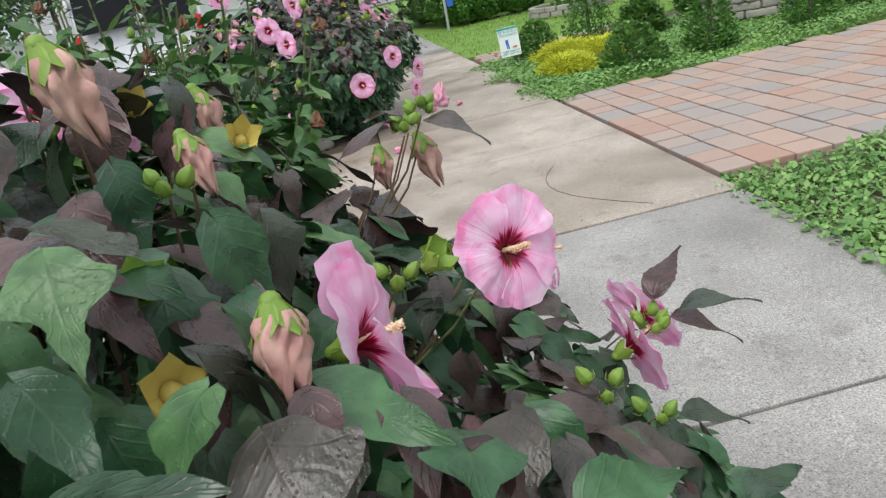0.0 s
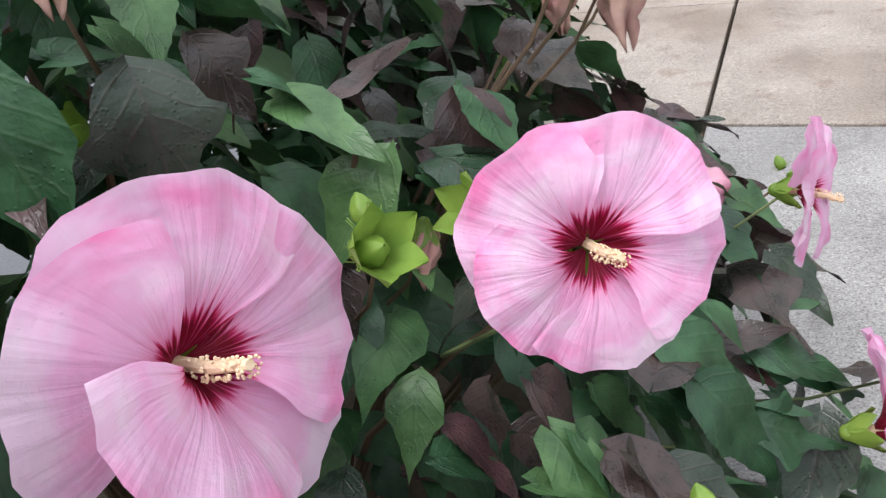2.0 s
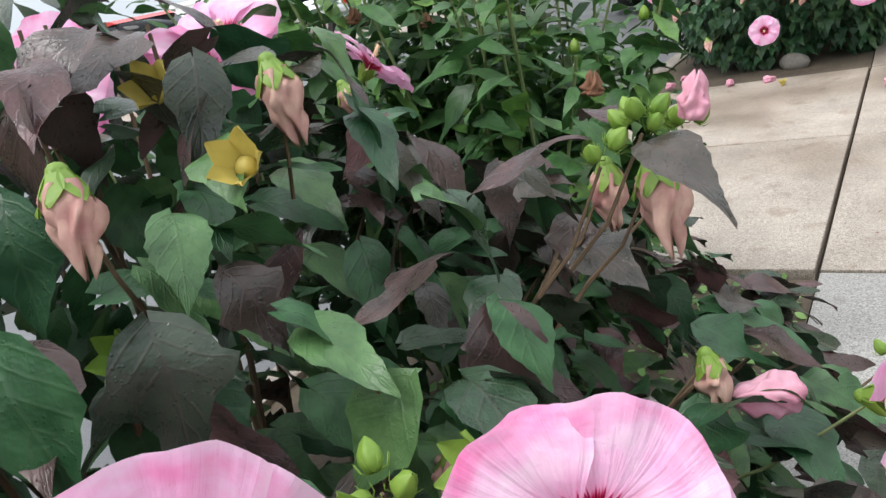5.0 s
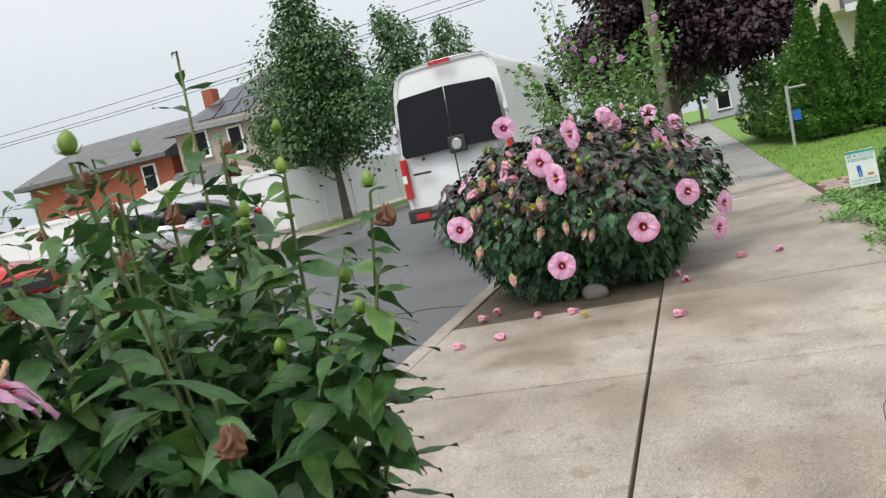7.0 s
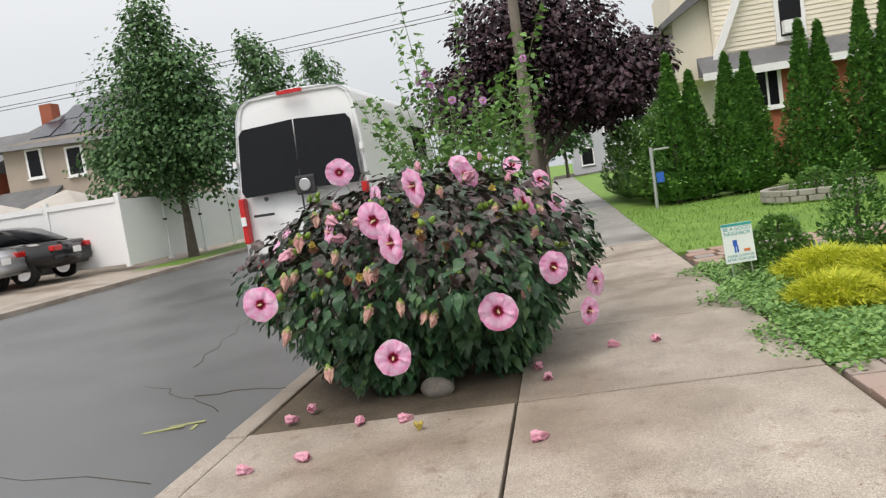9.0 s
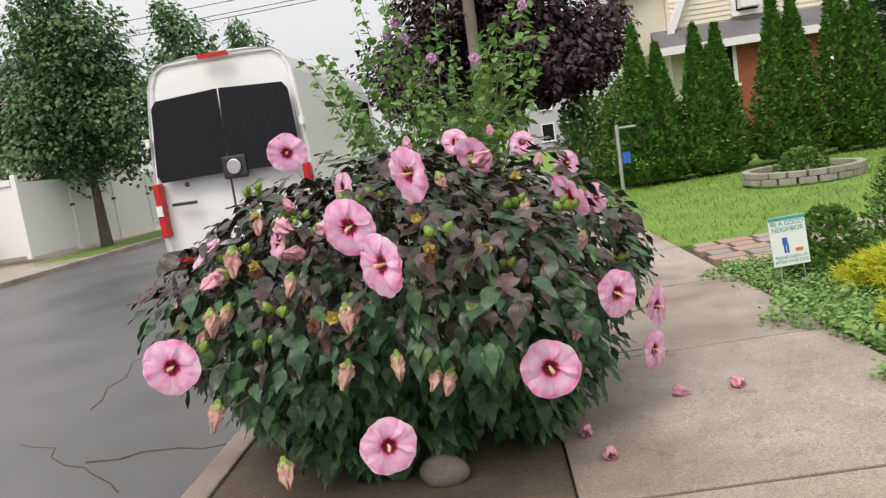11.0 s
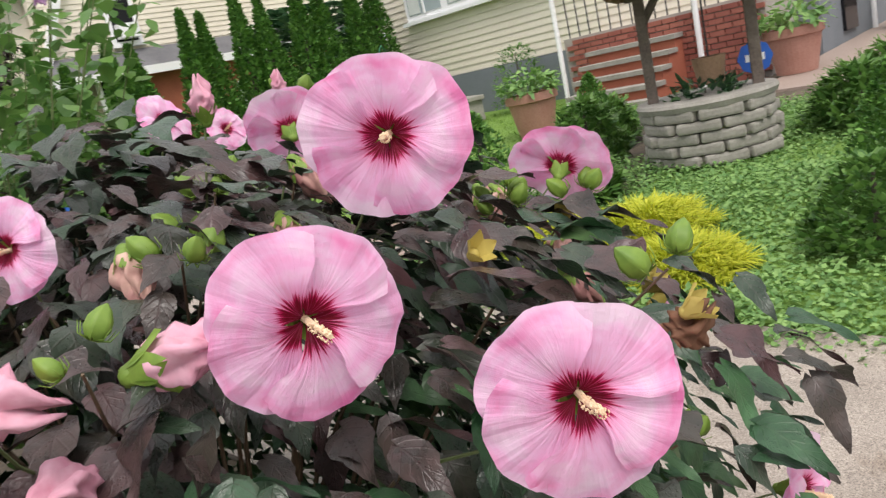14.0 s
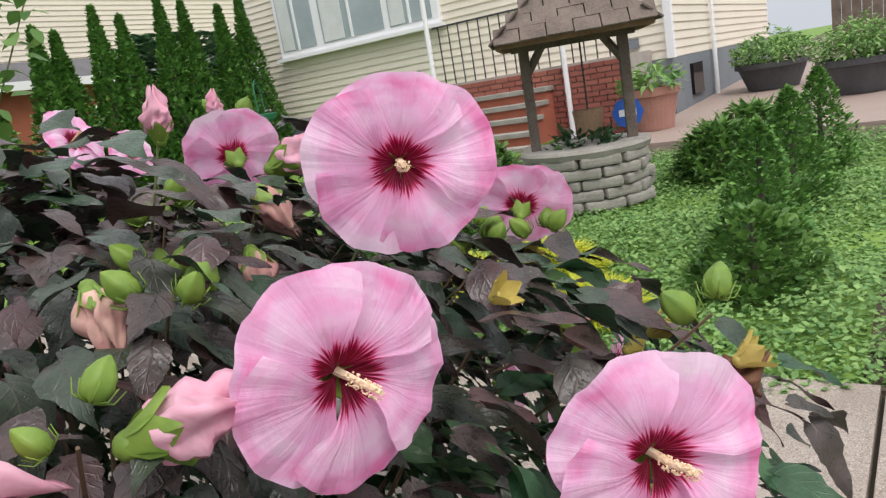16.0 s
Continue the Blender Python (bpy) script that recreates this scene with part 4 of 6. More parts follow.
local_stems(bush_b, inv, [(-0.62 + 0.3 * (t[0] + 0.62), 7.28 + 0.3 * (t[1] - 7.28), -0.02) for t in btips], btips, M_STEM)
for p, d, s in OPEN_B:
    flower(bush_b, p, d, s * 0.88, RNG.uniform(0, 6), 0.04)
    stalk(bush_b, Vector(p) - 0.01 * Vector(d), (-0.62, 7.3, 0.3), M_STEMG)
    small('calyx', CALYX, bush_b, Vector(p) - 0.032 * Vector(d).normalized(), d, 1.0)
for k in range(34):
    a, u = -0.3 - k * 0.093 * 1.0, 0.95 * ((k * 0.618) % 1)
    r = math.sqrt(1 - u ** 2.2)
    p = (-0.62 + 1.10 * r * math.cos(a), 7.28 + 1.10 * r * math.sin(a), 0.58 + 0.66 * u)
    kind = k % 4
    if any((Vector(p) - Vector(q)).length < 0.17 for q, _, _ in OPEN_B):
        continue
    if kind < 2:
        wilted(bush_b, p, (math.cos(a) * 0.5, math.sin(a) * 0.5, -0.8), RNG.uniform(0.8, 1.1))
    elif kind == 2:
        bud_cluster(bush_b, p, 3, 1.1)
    else:
        small("yellow_calyx", CALYX_Y, bush_b, p, (math.cos(a), math.sin(a), 0.3), 1.1, "yellowed seed calyx")
for p, n in (((-0.35, 6.17, 1.0), 2), ((-1.02, 6.75, 1.08), 4), ((-0.08, 7.2, 1.3), 3), ((0.13, 6.62, 0.97), 3), ((-1.0, 6.3, 0.78), 4), ((-0.5, 6.9, 1.17), 4), ((-1.2, 6.9, 1.2), 4)):
    bud_cluster(bush_b, p, n, 1.15)
small("rolled_bloom", ROLLED, bush_b, (-0.92, 6.55, 0.95), (-0.5, -0.6, 0.2), 1.3, "half-opened pink bloom")
small("rolled_bloom", ROLLED, bush_b, (-0.12, 7.2, 1.31), (0, -0.2, 1), 0.7, "deep pink bud")

for p, d, sz in (((-0.830, 6.50, 1.045), (0.8, -0.5, 0.1), 1.35), ((-0.996, 6.54, 1.08), (0.6, -0.7, -0.2), 1.5), ((-0.482, 6.887, 1.29), (0, -0.1, 1), 0.9),
                 ((-1.22, 6.48, 0.92), (-0.6, -0.6, -0.3), 1.5), ((-0.20, 6.95, 1.20), (0.5, -0.6, 0.3), 1.5), ((-0.95, 6.62, 1.12), (-0.3, -0.4, 0.9), 0.9), ((0.06, 6.93, 1.15), (0.2, -0.2, 1), 0.8)):
    stalk(bush_b, p, (-0.62, 7.3, 0.3), M_STEMG)
    w = small("rolled_bloom", ROLLED, bush_b, p, d, sz, "half-closed pink bloom")
    c = new("calyx", CALYX)
    c.parent, c.matrix_local = w, Matrix.Translation((0, 0, -0.022)) @ Matrix.Scale(1.1, 4)
for p, sz in (((-1.155, 6.42, 1.01), 1.3), ((-0.69, 6.12, 0.80), 1.1), ((-0.728, 6.18, 0.588), 1.1), ((-0.547, 6.16, 0.596), 1.0), ((-0.374, 6.18, 0.515), 1.0), ((-0.42, 6.17, 0.53), 0.9), ((-1.16, 6.05, 0.54), 1.1),
              ((-0.974, 6.06, 0.31), 1.1), ((-0.06, 6.55, 0.80), 1.1), ((-0.702, 6.30, 0.795), 1.2), ((-0.481, 6.748, 1.10), 1.0), ((-1.25, 6.35, 0.80), 1.2), ((-1.35, 6.5, 0.72), 1.1), ((0.12, 6.5, 0.55), 1.0),
              ((-0.02, 6.75, 1.02), 1.0), ((-1.15, 6.75, 1.12), 1.2), ((0.2, 6.75, 0.85), 1.0)):
    wilted(bush_b, p, (RNG.uniform(-0.5, 0.3), -0.5, -0.8), sz)
for p, n, sz in (((-0.895, 6.49, 1.08), 2, 0.85), ((-0.632, 6.736, 1.125), 4, 1.0), ((-1.18, 6.55, 1.0), 4, 1.2), ((-0.72, 6.60, 1.13), 3, 1.2), ((-0.10, 6.62, 1.0), 3, 1.1), ((-0.15, 6.45, 0.80), 3, 1.1), ((-1.3, 6.25, 0.66), 3, 1.2)):
    bud_cluster(bush_b, p, n, sz)
for p in ((-0.435, 6.40, 1.03), (-0.39, 6.14, 0.95), (-1.03, 6.33, 0.95), (-0.2, 6.3, 0.9), (0.02, 6.6, 0.95), (-0.9, 6.35, 0.80)):
    small("yellow_calyx", CALYX_Y, bush_b, p, (RNG.uniform(-0.5, 0.5), -0.7, 0.4), 0.95, "yellowed seed calyx")
for p in ((-0.38, 6.15, 0.92), (-1.05, 6.35, 0.92), (-0.28, 6.25, 0.85), (-0.8, 6.1, 0.75)):
    small("dried_head", DRIED, bush_b, p, (0.1, -0.5, 0.5), 1.3, "crumpled brown spent bloom")

# fallen blooms on the pavement
for x, y in ((0.17, 6.43), (0.10, 6.68), (0.85, 6.97), (0.55, 7.02), (0.10, 5.55), (-0.98, 5.62), (-1.32, 5.55), (-0.62, 6.02), (-0.85, 6.1), (-1.35, 6.25), (-1.25, 6.4), (0.05, 7.4)):
    ob = tagged(new("fallen_bloom", ROLLED), "fallen pink rolled-up bloom on the pavement", "flower", "fallen blooms")
    ob.matrix_world = Matrix.Translation((x, y, g(x) + 0.020)) @ frame_to((math.cos(9 * x + y), math.sin(9 * x + y), 0.05)) @ Matrix.Scale(1.15, 4)
ob = tagged(new("fallen_calyx", CALYX_Y), "fallen yellow calyx on the pavement", "flower", "fallen blooms")
ob.matrix_world = pose(-0.48, 5.87, g(-0.48) + 0.002) @ Matrix.Scale(1.2, 4)
bm = bmesh.new()
bmesh.ops.create_icosphere(bm, subdivisions=3, radius=0.085)
for v in bm.verts:
    v.co = Vector((v.co.x * 1.2, v.co.y * 0.8, v.co.z * 0.8)) * (1 + 0.25 * noise.noise(v.co * 7))
ob = tagged(part("boulder", bm, M_ROCK, smooth=True), "grey weathered boulder under the bush", "stone")
ob.matrix_world = pose(-0.50, 6.50, 0.01)

# rose of sharon behind the bush
rose = thing("rose_of_sharon", "tall thin rose of sharon with lilac flowers", "shrub", pose(-0.45, 8.9, g(-0.45)))
inv = rose.matrix_world.inverted()
rm, rtips = [], []
for k in range(46):
    a = k * 2.4
    rr = 0.95 * ((k + 1) / 46) ** 0.5
    h = rng.uniform(1.5, 2.15) + (0.85 if k % 7 == 0 else 0)
    tip = (-0.45 + rr * math.cos(a), 8.9 + rr * math.sin(a), h)
    rtips.append(tip)
    for j in range(80):
        s = 0.15 + 0.85 * j / 79
        p = Vector((-0.45, 8.9, 0)).lerp(Vector(tip), s) + Vector((rng.gauss(0, 0.06), rng.gauss(0, 0.06), rng.gauss(0, 0.04))) * (1.3 - s)
        rm.append(leaf_matrix(p, (math.cos(j * 2.4), math.sin(j * 2.4)), rng.uniform(0.05, 0.09), rng.uniform(-0.2, 0.6), rng))
under(rose, inv, "foliage", LEAF_SMALL, rm, M_LEAF_L)
local_stems(rose, inv, [(-0.45, 8.9, 0)] * len(rtips), rtips, M_STEMG, 0.007, 0.002)
for p in ((-0.62, 8.6, 2.12), (-0.58, 8.5, 2.0), (-0.42, 8.55, 1.86), (0.22, 8.7, 2.12), (-0.15, 8.4, 1.8), (-0.66, 8.5, 2.05)):
    flower(rose, p, (RNG.uniform(-0.4, 0.4), -1, 0.2), 1.0, RNG.uniform(0, 6), 0.5, meshes=LILAC)


# ---- garden right of the pavement ----
def patch(name, shape, n, area, size, material, label, category, tilt=(-1.2, -0.2), lift=0.0, seed=1, skip=None):
    """Countless small leaves or blades over a piece of ground."""
    r = random.Random(seed)
    ms = []
    x0, x1, y0, y1 = area
    while len(ms) < n:
        x, y = r.uniform(x0, x1), r.uniform(y0, y1)
        if skip and skip(x, y):
            n -= 1
            continue
        z = g(x) - 0.03 + r.uniform(0, lift) * (0.6 + 0.5 * math.sin(3 * x + 1) * math.sin(2.3 * y))
        ms.append(leaf_matrix((x, y, z), (r.uniform(-1, 1), r.uniform(-1, 1)), r.uniform(*size), r.uniform(*tilt), r))
    return tagged(scatter(name, shape[0], shape[1], ms, material), label, category, kind="stuff")


patch("ground_cover", LEAF_TINY, 78000, (1.22, 6.6, 5.95, 9.6), (0.018, 0.042), M_COVER, "low green ground cover spilling over the pavement edge", "plants", (-0.6, 0.4), 0.13, 2,
      lambda x, y: x < 1.44 - 0.13 * math.sin(5 * y) - 0.06 * math.sin(13 * y) or y < 6.12 + 0.05 * math.sin(6 * x) - (0.16 if x < 1.7 else 0) or (x > 4.4 and y > 8.6))
patch("weeds", LEAF_TINY, 30000, (1.46, 4.0, 0.6, 3.3), (0.016, 0.042), M_COVER, "weedy green grass patch beside the driveway", "plants", (-1.0, 0.2), 0.07, 3, lambda x, y: (x - 2.3) ** 2 + (y - 2.4) ** 2 < 0.09 or y > 3.25 - 0.05 * math.sin(7 * x))
patch("bed_weeds", LEAF_ROUND, 700, (-1.0, -0.03, 2.2, 3.05), (0.015, 0.04), M_COVER, "small weeds on the soil bed", "plants", (-1.0, 0.2), 0.03, 4)
patch("lawn_grass", LEAF_BLADE, 20000, (1.50, 9.5, 10.8, 17.6), (0.05, 0.10), M_BLADE, "bright green mown lawn grass", "grass", (-1.5, -0.7), 0.01, 5)
patch("strip_grass", LEAF_BLADE, 3000, (-1.5, -0.02, 12.0, 26), (0.06, 0.12), M_BLADE, "grass on the kerb strip", "grass", (-1.5, -0.7), 0.01, 6)

driveway = thing("driveway", "wide driveway of mixed red and grey brick pavers", "driveway", kind="structure")
paver_mesh = {}
for w in (0.30, 0.20):
    bm = bmesh.new()
    box(bm, 0, 0, -0.03, w - 0.012, 0.20 - 0.012, 0.06, 0.008)
    paver_mesh[w] = bpy.data.meshes.new("paver")
    bm.to_mesh(paver_mesh[w])
    bm.free()
    paver_mesh[w].materials.append(M_PAVER)
for i in range(29):
    xm, y, first = 1.67 + i * 0.2, 3.32, True
    while y < 6.0:
        w = (0.30 if i % 2 else 0.20) if first else 0.30 if RNG.random() < 0.6 else 0.20
        w = 0.20 if y + w > 6.16 else w
        first = False
        p = new("paver", paver_mesh[w])
        p.parent = driveway
        p.matrix_local = pose(xm, y + w / 2, g(xm) + 0.004 + RNG.uniform(-0.003, 0.003), 0, -1.7, 0) @ Matrix.Rotation(math.pi / 2 + RNG.uniform(-0.014, 0.014), 4, "Z")
        y += w
sheet("driveway_rest", yard(7.5, 26, 2.0, 9.28, 0.0), M_PAVER, "far part of the brick driveway", "driveway")
path = thing("garden_path", "short brick path from pavement to lawn", "path", kind="structure")
for i in range(8):
    for j in range(5):
        p = new("paver", paver_mesh[0.30 if (i + j) % 2 else 0.20])
        p.parent = path
        p.matrix_local = pose(1.75 + i * 0.28, 9.72 + j * 0.22, g(1.75 + i * 0.28) + 0.004, 0, -1.7, RNG.uniform(-1, 1))


def conifer(name, x, y, h, r, material, label, n, shape=LEAF_SMALL, size=(0.05, 0.10), power=0.9, category="shrub", group=""):
    """A cone or dome of small sprays round a trunk."""
    rr = random.Random(int(x * 100 + y * 7))
    t = thing(name, label, category, pose(x, y, g(x) - 0.02), group)
    bm = bmesh.new()
    tube(bm, [(0, 0, 0), (0, 0, h * 0.5), (0.01, 0, h * 0.9)], 0.05 * h / 2 + 0.01, 0.008, 7)
    part("trunk", bm, M_BARK, t)
    ms = []
    for k in range(n):
        s = rr.random() ** 1.35
        a = rr.uniform(0, math.tau)
        prof = (1 - s) ** power * min(1, 0.55 + s * 4)
        q = r * prof * (1 - 0.5 * rr.random() ** 2.5) * (1 + 0.13 * math.sin(6 * a + 9 * s) + 0.06 * math.sin(15 * s + 3 * a))
        p = (q * math.cos(a), q * math.sin(a), h * (0.03 + 0.97 * s))
        ms.append(leaf_matrix(p, (math.cos(a), math.sin(a)), rr.uniform(*size), rr.uniform(-1.3, -0.2), rr))
    scatter("crown", shape[0], shape[1], ms, material, t, kind="stuff")
    return t


for x, h in ((2.75, 2.95), (3.15, 2.55), (3.85, 2.75), (4.25, 2.7), (4.05, 2.3), (5.25, 3.1), (5.6, 3.0), (6.4, 3.4), (6.75, 3.2), (7.6, 3.5), (8.1, 3.4), (8.9, 3.3), (9.5, 3.5)):
    conifer("arborvitae", x, 17.6 + 0.12 * math.sin(x * 9), h, 0.60, M_ARB, "tall slender green arborvitae in a row at the lawn's end", 6500, size=(0.05, 0.11), power=1.0, category="tree", group="arborvitae row")
for x, y, h, r in ((3.0, 9.5, 0.85, 0.36), (3.3, 6.82, 0.72, 0.28), (4.3, 6.8, 0.78, 0.30), (5.4, 6.75, 0.80, 0.30), (6.3, 10.6, 0.7, 0.3)):
    conifer("dwarf_spruce", x, y, h, r, M_ARB, "small dense cone-shaped dwarf spruce", 2600, size=(0.025, 0.05), power=0.7)
conifer("boxwood", 2.5, 6.72, 0.42, 0.33, M_LEAF_L, "small leafy green boxwood", 2200, LEAF_ROUND, (0.025, 0.05), 0.4)
conifer("boxwood", 2.15, 8.95, 0.45, 0.30, M_LEAF_L, "small leafy green boxwood behind the sign", 1800, LEAF_ROUND, (0.025, 0.05), 0.4)
conifer("boxwood", 4.3, 14.5, 0.45, 0.40, M_LEAF_L, "low shrub inside a ring of bricks", 1200, LEAF_ROUND, (0.04, 0.07), 0.4)
for x, y, h, r in ((2.08, 7.48, 0.15, 0.30), (2.32, 8.36, 0.19, 0.36), (2.62, 7.95, 0.19, 0.36)):
    conifer("golden_juniper", x, y, h, r, M_GOLD, "low bright yellow-green golden juniper", 5200, LEAF_BLADE, (0.05, 0.10), 0.35)
for x, y, h, r in ((5.3, 7.5, 0.45, 0.42), (6.0, 7.4, 0.5, 0.4), (3.5, 9.0, 0.4, 0.3), (4.6, 9.6, 0.6, 0.35), (5.6, 10.0, 0.45, 0.35)):
    conifer("perennial", x, y, h, r, M_LEAF_L, "leafy green garden perennial", 1200, LEAF_SHOOT, (0.07, 0.14), 0.4)
ring = thing("planter_ring", "round brick edging on the lawn", "planter", pose(4.3, 14.5, g(4.3)))
for lay in range(2):
    for k in range(20):
        a = (k + 0.5 * lay) * math.tau / 20
        boxpart("brick", (0.75 * math.cos(a), 0.75 * math.sin(a), 0.05 + 0.09 * lay, 0.12, 0.22, 0.085), M_STONE, ring, rot=Matrix.Rotation(a, 4, "Z"), bevel=0.01)


def text_mesh(body, size, material, parent, m, name="lettering"):
    cu = bpy.data.curves.new(name, "FONT")
    cu.body, cu.size, cu.align_x, cu.extrude = body, size, "CENTER", 0.0006
    tmp = bpy.data.objects.new("tmp", cu)
    scene.collection.objects.link(tmp)
    bpy.context.view_layer.update()
    me = bpy.data.meshes.new_from_object(tmp.evaluated_get(bpy.context.evaluated_depsgraph_get()))
    bpy.data.objects.remove(tmp)
    me.materials.clear()
    ob = mesh_part(name, me, material, parent)
    ob.matrix_local = m
    return ob


# yard sign
sign = thing("yard_sign", "small white and teal yard sign on a wire stake", "sign", pose(1.77, 8.63, g(1.77) - 0.03, -6, -1, 7))
boxpart("panel", (0, 0, 0.33, 0.25, 0.006, 0.33), M_SIGN, sign, bevel=0.002)
boxpart("border", (0, -0.0045, 0.482, 0.25, 0.003, 0.022), M_TEAL, sign, "teal top band")
boxpart("stake", (-0.08, 0.006, 0.10, 0.006, 0.006, 0.22), M_GALV, sign)
boxpart("stake", (0.08, 0.006, 0.10, 0.006, 0.006, 0.22), M_GALV, sign)
up = Matrix.Rotation(math.pi / 2, 4, "X")
for body, z, s in (("BE A GOOD", 0.435, 0.042), ("NEIGHBOR", 0.395, 0.044), ("PLEASE CLEAN UP", 0.215, 0.027), ("AFTER YOUR DOG", 0.185, 0.027)):
    text_mesh(body, s, M_TEAL, sign, Matrix.Translation((0, -0.0045, z)) @ up)
bm = bmesh.new()
box(bm, -0.03, -0.005, 0.33, 0.035, 0.003, 0.05, 0.001)
box(bm, -0.035, -0.005, 0.28, 0.014, 0.003, 0.06, 0.001)
box(bm, -0.015, -0.005, 0.28, 0.014, 0.003, 0.06, 0.001)
part("emblem", bm, M_BLUE, sign, "blue printed shape")
boxpart("emblem_small", (0.06, -0.005, 0.265, 0.05, 0.003, 0.02), M_ORANGE, sign, "orange printed shape")

# wishing well
well = thing("wishing_well", "weathered stone wishing well with a shingled wooden roof", "garden ornament", pose(4.58, 8.42, g(4.58), 0, 0, -64))
for lay in range(5):
    for k in range(9):
        a = (k + 0.5 * (lay % 2)) * math.tau / 9
        bm = bmesh.new()
        box(bm, 0.455 * math.cos(a), 0.455 * math.sin(a), 0.045 + 0.088 * lay, 0.12 + 0.02 * math.sin(k * 5 + lay), 0.325, 0.084, 0.024, rot=Matrix.Rotation(a + 0.12 * math.sin(k * 3 + lay), 4, "Z"))
        part("stone", bm, M_STONE, well)
bm = bmesh.new()
lathe(bm, [(0.38, 0.43), (0.53, 0.435), (0.545, 0.475), (0.53, 0.50), (0.39, 0.50)], 28)
part("rim", bm, M_STONE, well)
for s in (-1, 1):
    boxpart("post", (0.40 * s, 0, 0.92, 0.085, 0.085, 0.98), M_WOOD, well, bevel=0.008)
    bm = bmesh.new()
    tube(bm, [(0.40 * s, 0, 1.12), (0.22 * s, 0, 1.38)], 0.035, 0.035, 6)
    part("brace", bm, M_WOOD, well)
    boxpart("fascia", (0, s * 0.52, 1.40, 1.16, 0.03, 0.10), M_WOODB, well)
    boxpart("end_fascia", (s * 0.58, 0, 1.40, 0.03, 1.0, 0.10), M_WOODB, well)
# four sloping faces of overlapping wooden shingles
for q in range(4):
    turn = Matrix.Rotation(q * math.pi / 2, 4, "Z")
    for i in range(5):
        reach = 0.60 - 0.105 * i
        n = max(1, round(2 * reach / 0.2))
        for j in range(n):
            w = 2 * reach / n
            at_s = turn @ Vector((-reach + w * (j + 0.5), -(reach - 0.03), 1.44 + 0.098 * i + 0.006 * ((j + i) % 3)))
            boxpart("shingle", (*at_s, w * 0.96, 0.185, 0.018), M_WOOD, well, rot=turn @ Matrix.Rotation(0.74 + 0.03 * ((j * 7 + i) % 3 - 1), 4, "X"), bevel=0.004)
boxpart("crossbeam", (0, 0, 1.36, 1.0, 0.09, 0.08), M_WOOD, well)
bm = bmesh.new()
tube(bm, [(0.06, 0, 1.35), (0.06, 0, 0.78)], 0.008, 0.008, 5)
part("rope", bm, M_BLACK, well)
bm = bmesh.new()
lathe(bm, [(0.10, 0.57), (0.13, 0.78), (0.12, 0.78), (0.095, 0.61)], 16, at=(0.06, 0, 0))
part("bucket", bm, M_WOODB, well)
conifer("well_plant", 4.58, 8.42, 0.62, 0.35, M_LEAF_G, "dark green plant growing in the well", 500, LEAF_SHOOT, (0.08, 0.14), 0.2)
bm = bmesh.new()
lathe(bm, [(0.13 / math.cos(math.pi / 8), 0), (0.13 / math.cos(math.pi / 8), 0.008)], 8)
badge = thing("security_sign", "blue octagonal yard sign on a stake", "sign", pose(5.22, 8.25, 0.80, 90, 0, -68))
part("panel", bm, M_BLUE, badge)
boxpart("stake", (0, -0.33, -0.006, 0.012, 0.66, 0.008), M_GALV, badge)
boxpart("lettering_bar", (0, 0, 0.012, 0.15, 0.06, 0.004), M_WHITE, badge, "white bar in place of a brand")


def pot(name, x, y, r, h, material, label, plant, n, size=(0.06, 0.12), z=None):
    t = thing(name, label, "planter", pose(x, y, g(x) if z is None else z))
    bm = bmesh.new()
    lathe(bm, [(r * 0.7, 0), (r * 0.95, h * 0.8), (r * 1.05, h * 0.82), (r * 1.05, h), (r * 0.93, h), (r * 0.9, h * 0.85)], 28)
    part("pot", bm, material, t)
    rr = random.Random(int(x * 50))
    ms = []
    for k in range(n):
        a, q = rr.uniform(0, math.tau), r * 1.1 * rr.random() ** 0.5
        ms.append(leaf_matrix((q * math.cos(a), q * math.sin(a), h + rr.uniform(0, r * 0.9) * (1.2 - q / r * 0.6)), (math.cos(a), math.sin(a)), rr.uniform(*size), rr.uniform(-0.9, 0.3), rr))
    scatter("plant", LEAF_SHOOT[0], LEAF_SHOOT[1], ms, plant, t, kind="stuff")
    return t


pot("flower_pot", 8.75, 9.15, 0.34, 0.56, M_TERRA, "large terracotta pot with a variegated hosta", M_COVER, 160, (0.12, 0.22))
pot("flower_pot", 6.6, 11.7, 0.33, 0.56, M_TERRA, "large terracotta pot with yellow-green leaves", M_COVER, 220, (0.1, 0.18))
pot("flower_bowl", 12.3, 8.25, 0.56, 0.44, M_GREYPOT, "wide dark grey bowl planter of bright green leaves", M_COVER, 1500, (0.06, 0.12))
pot("flower_bowl", 10.3, 6.8, 0.54, 0.46, M_GREYPOT, "wide dark grey bowl planter of bright green leaves", M_COVER, 1500, (0.06, 0.12))


# ---- buildings ----
def siding(parent, axis, at, a, b, z0, z1, material=M_SIDING, step=0.13, out=-1):
    """Overlapping clapboards: axis 0 is a wall at constant x, 1 at constant y."""
    n = int((z1 - z0) / step)
    for k in range(n):
        z = z0 + (k + 0.5) * step
        bm = bmesh.new()
        w = [(at + out * 0.004, z + step / 2), (at + out * 0.024, z - step / 2), (at - out * 0.02, z - step / 2), (at - out * 0.02, z + step / 2)]
        prism(bm, w, 1 if axis == 0 else 0, a, b)
        part("board", bm, material, parent)


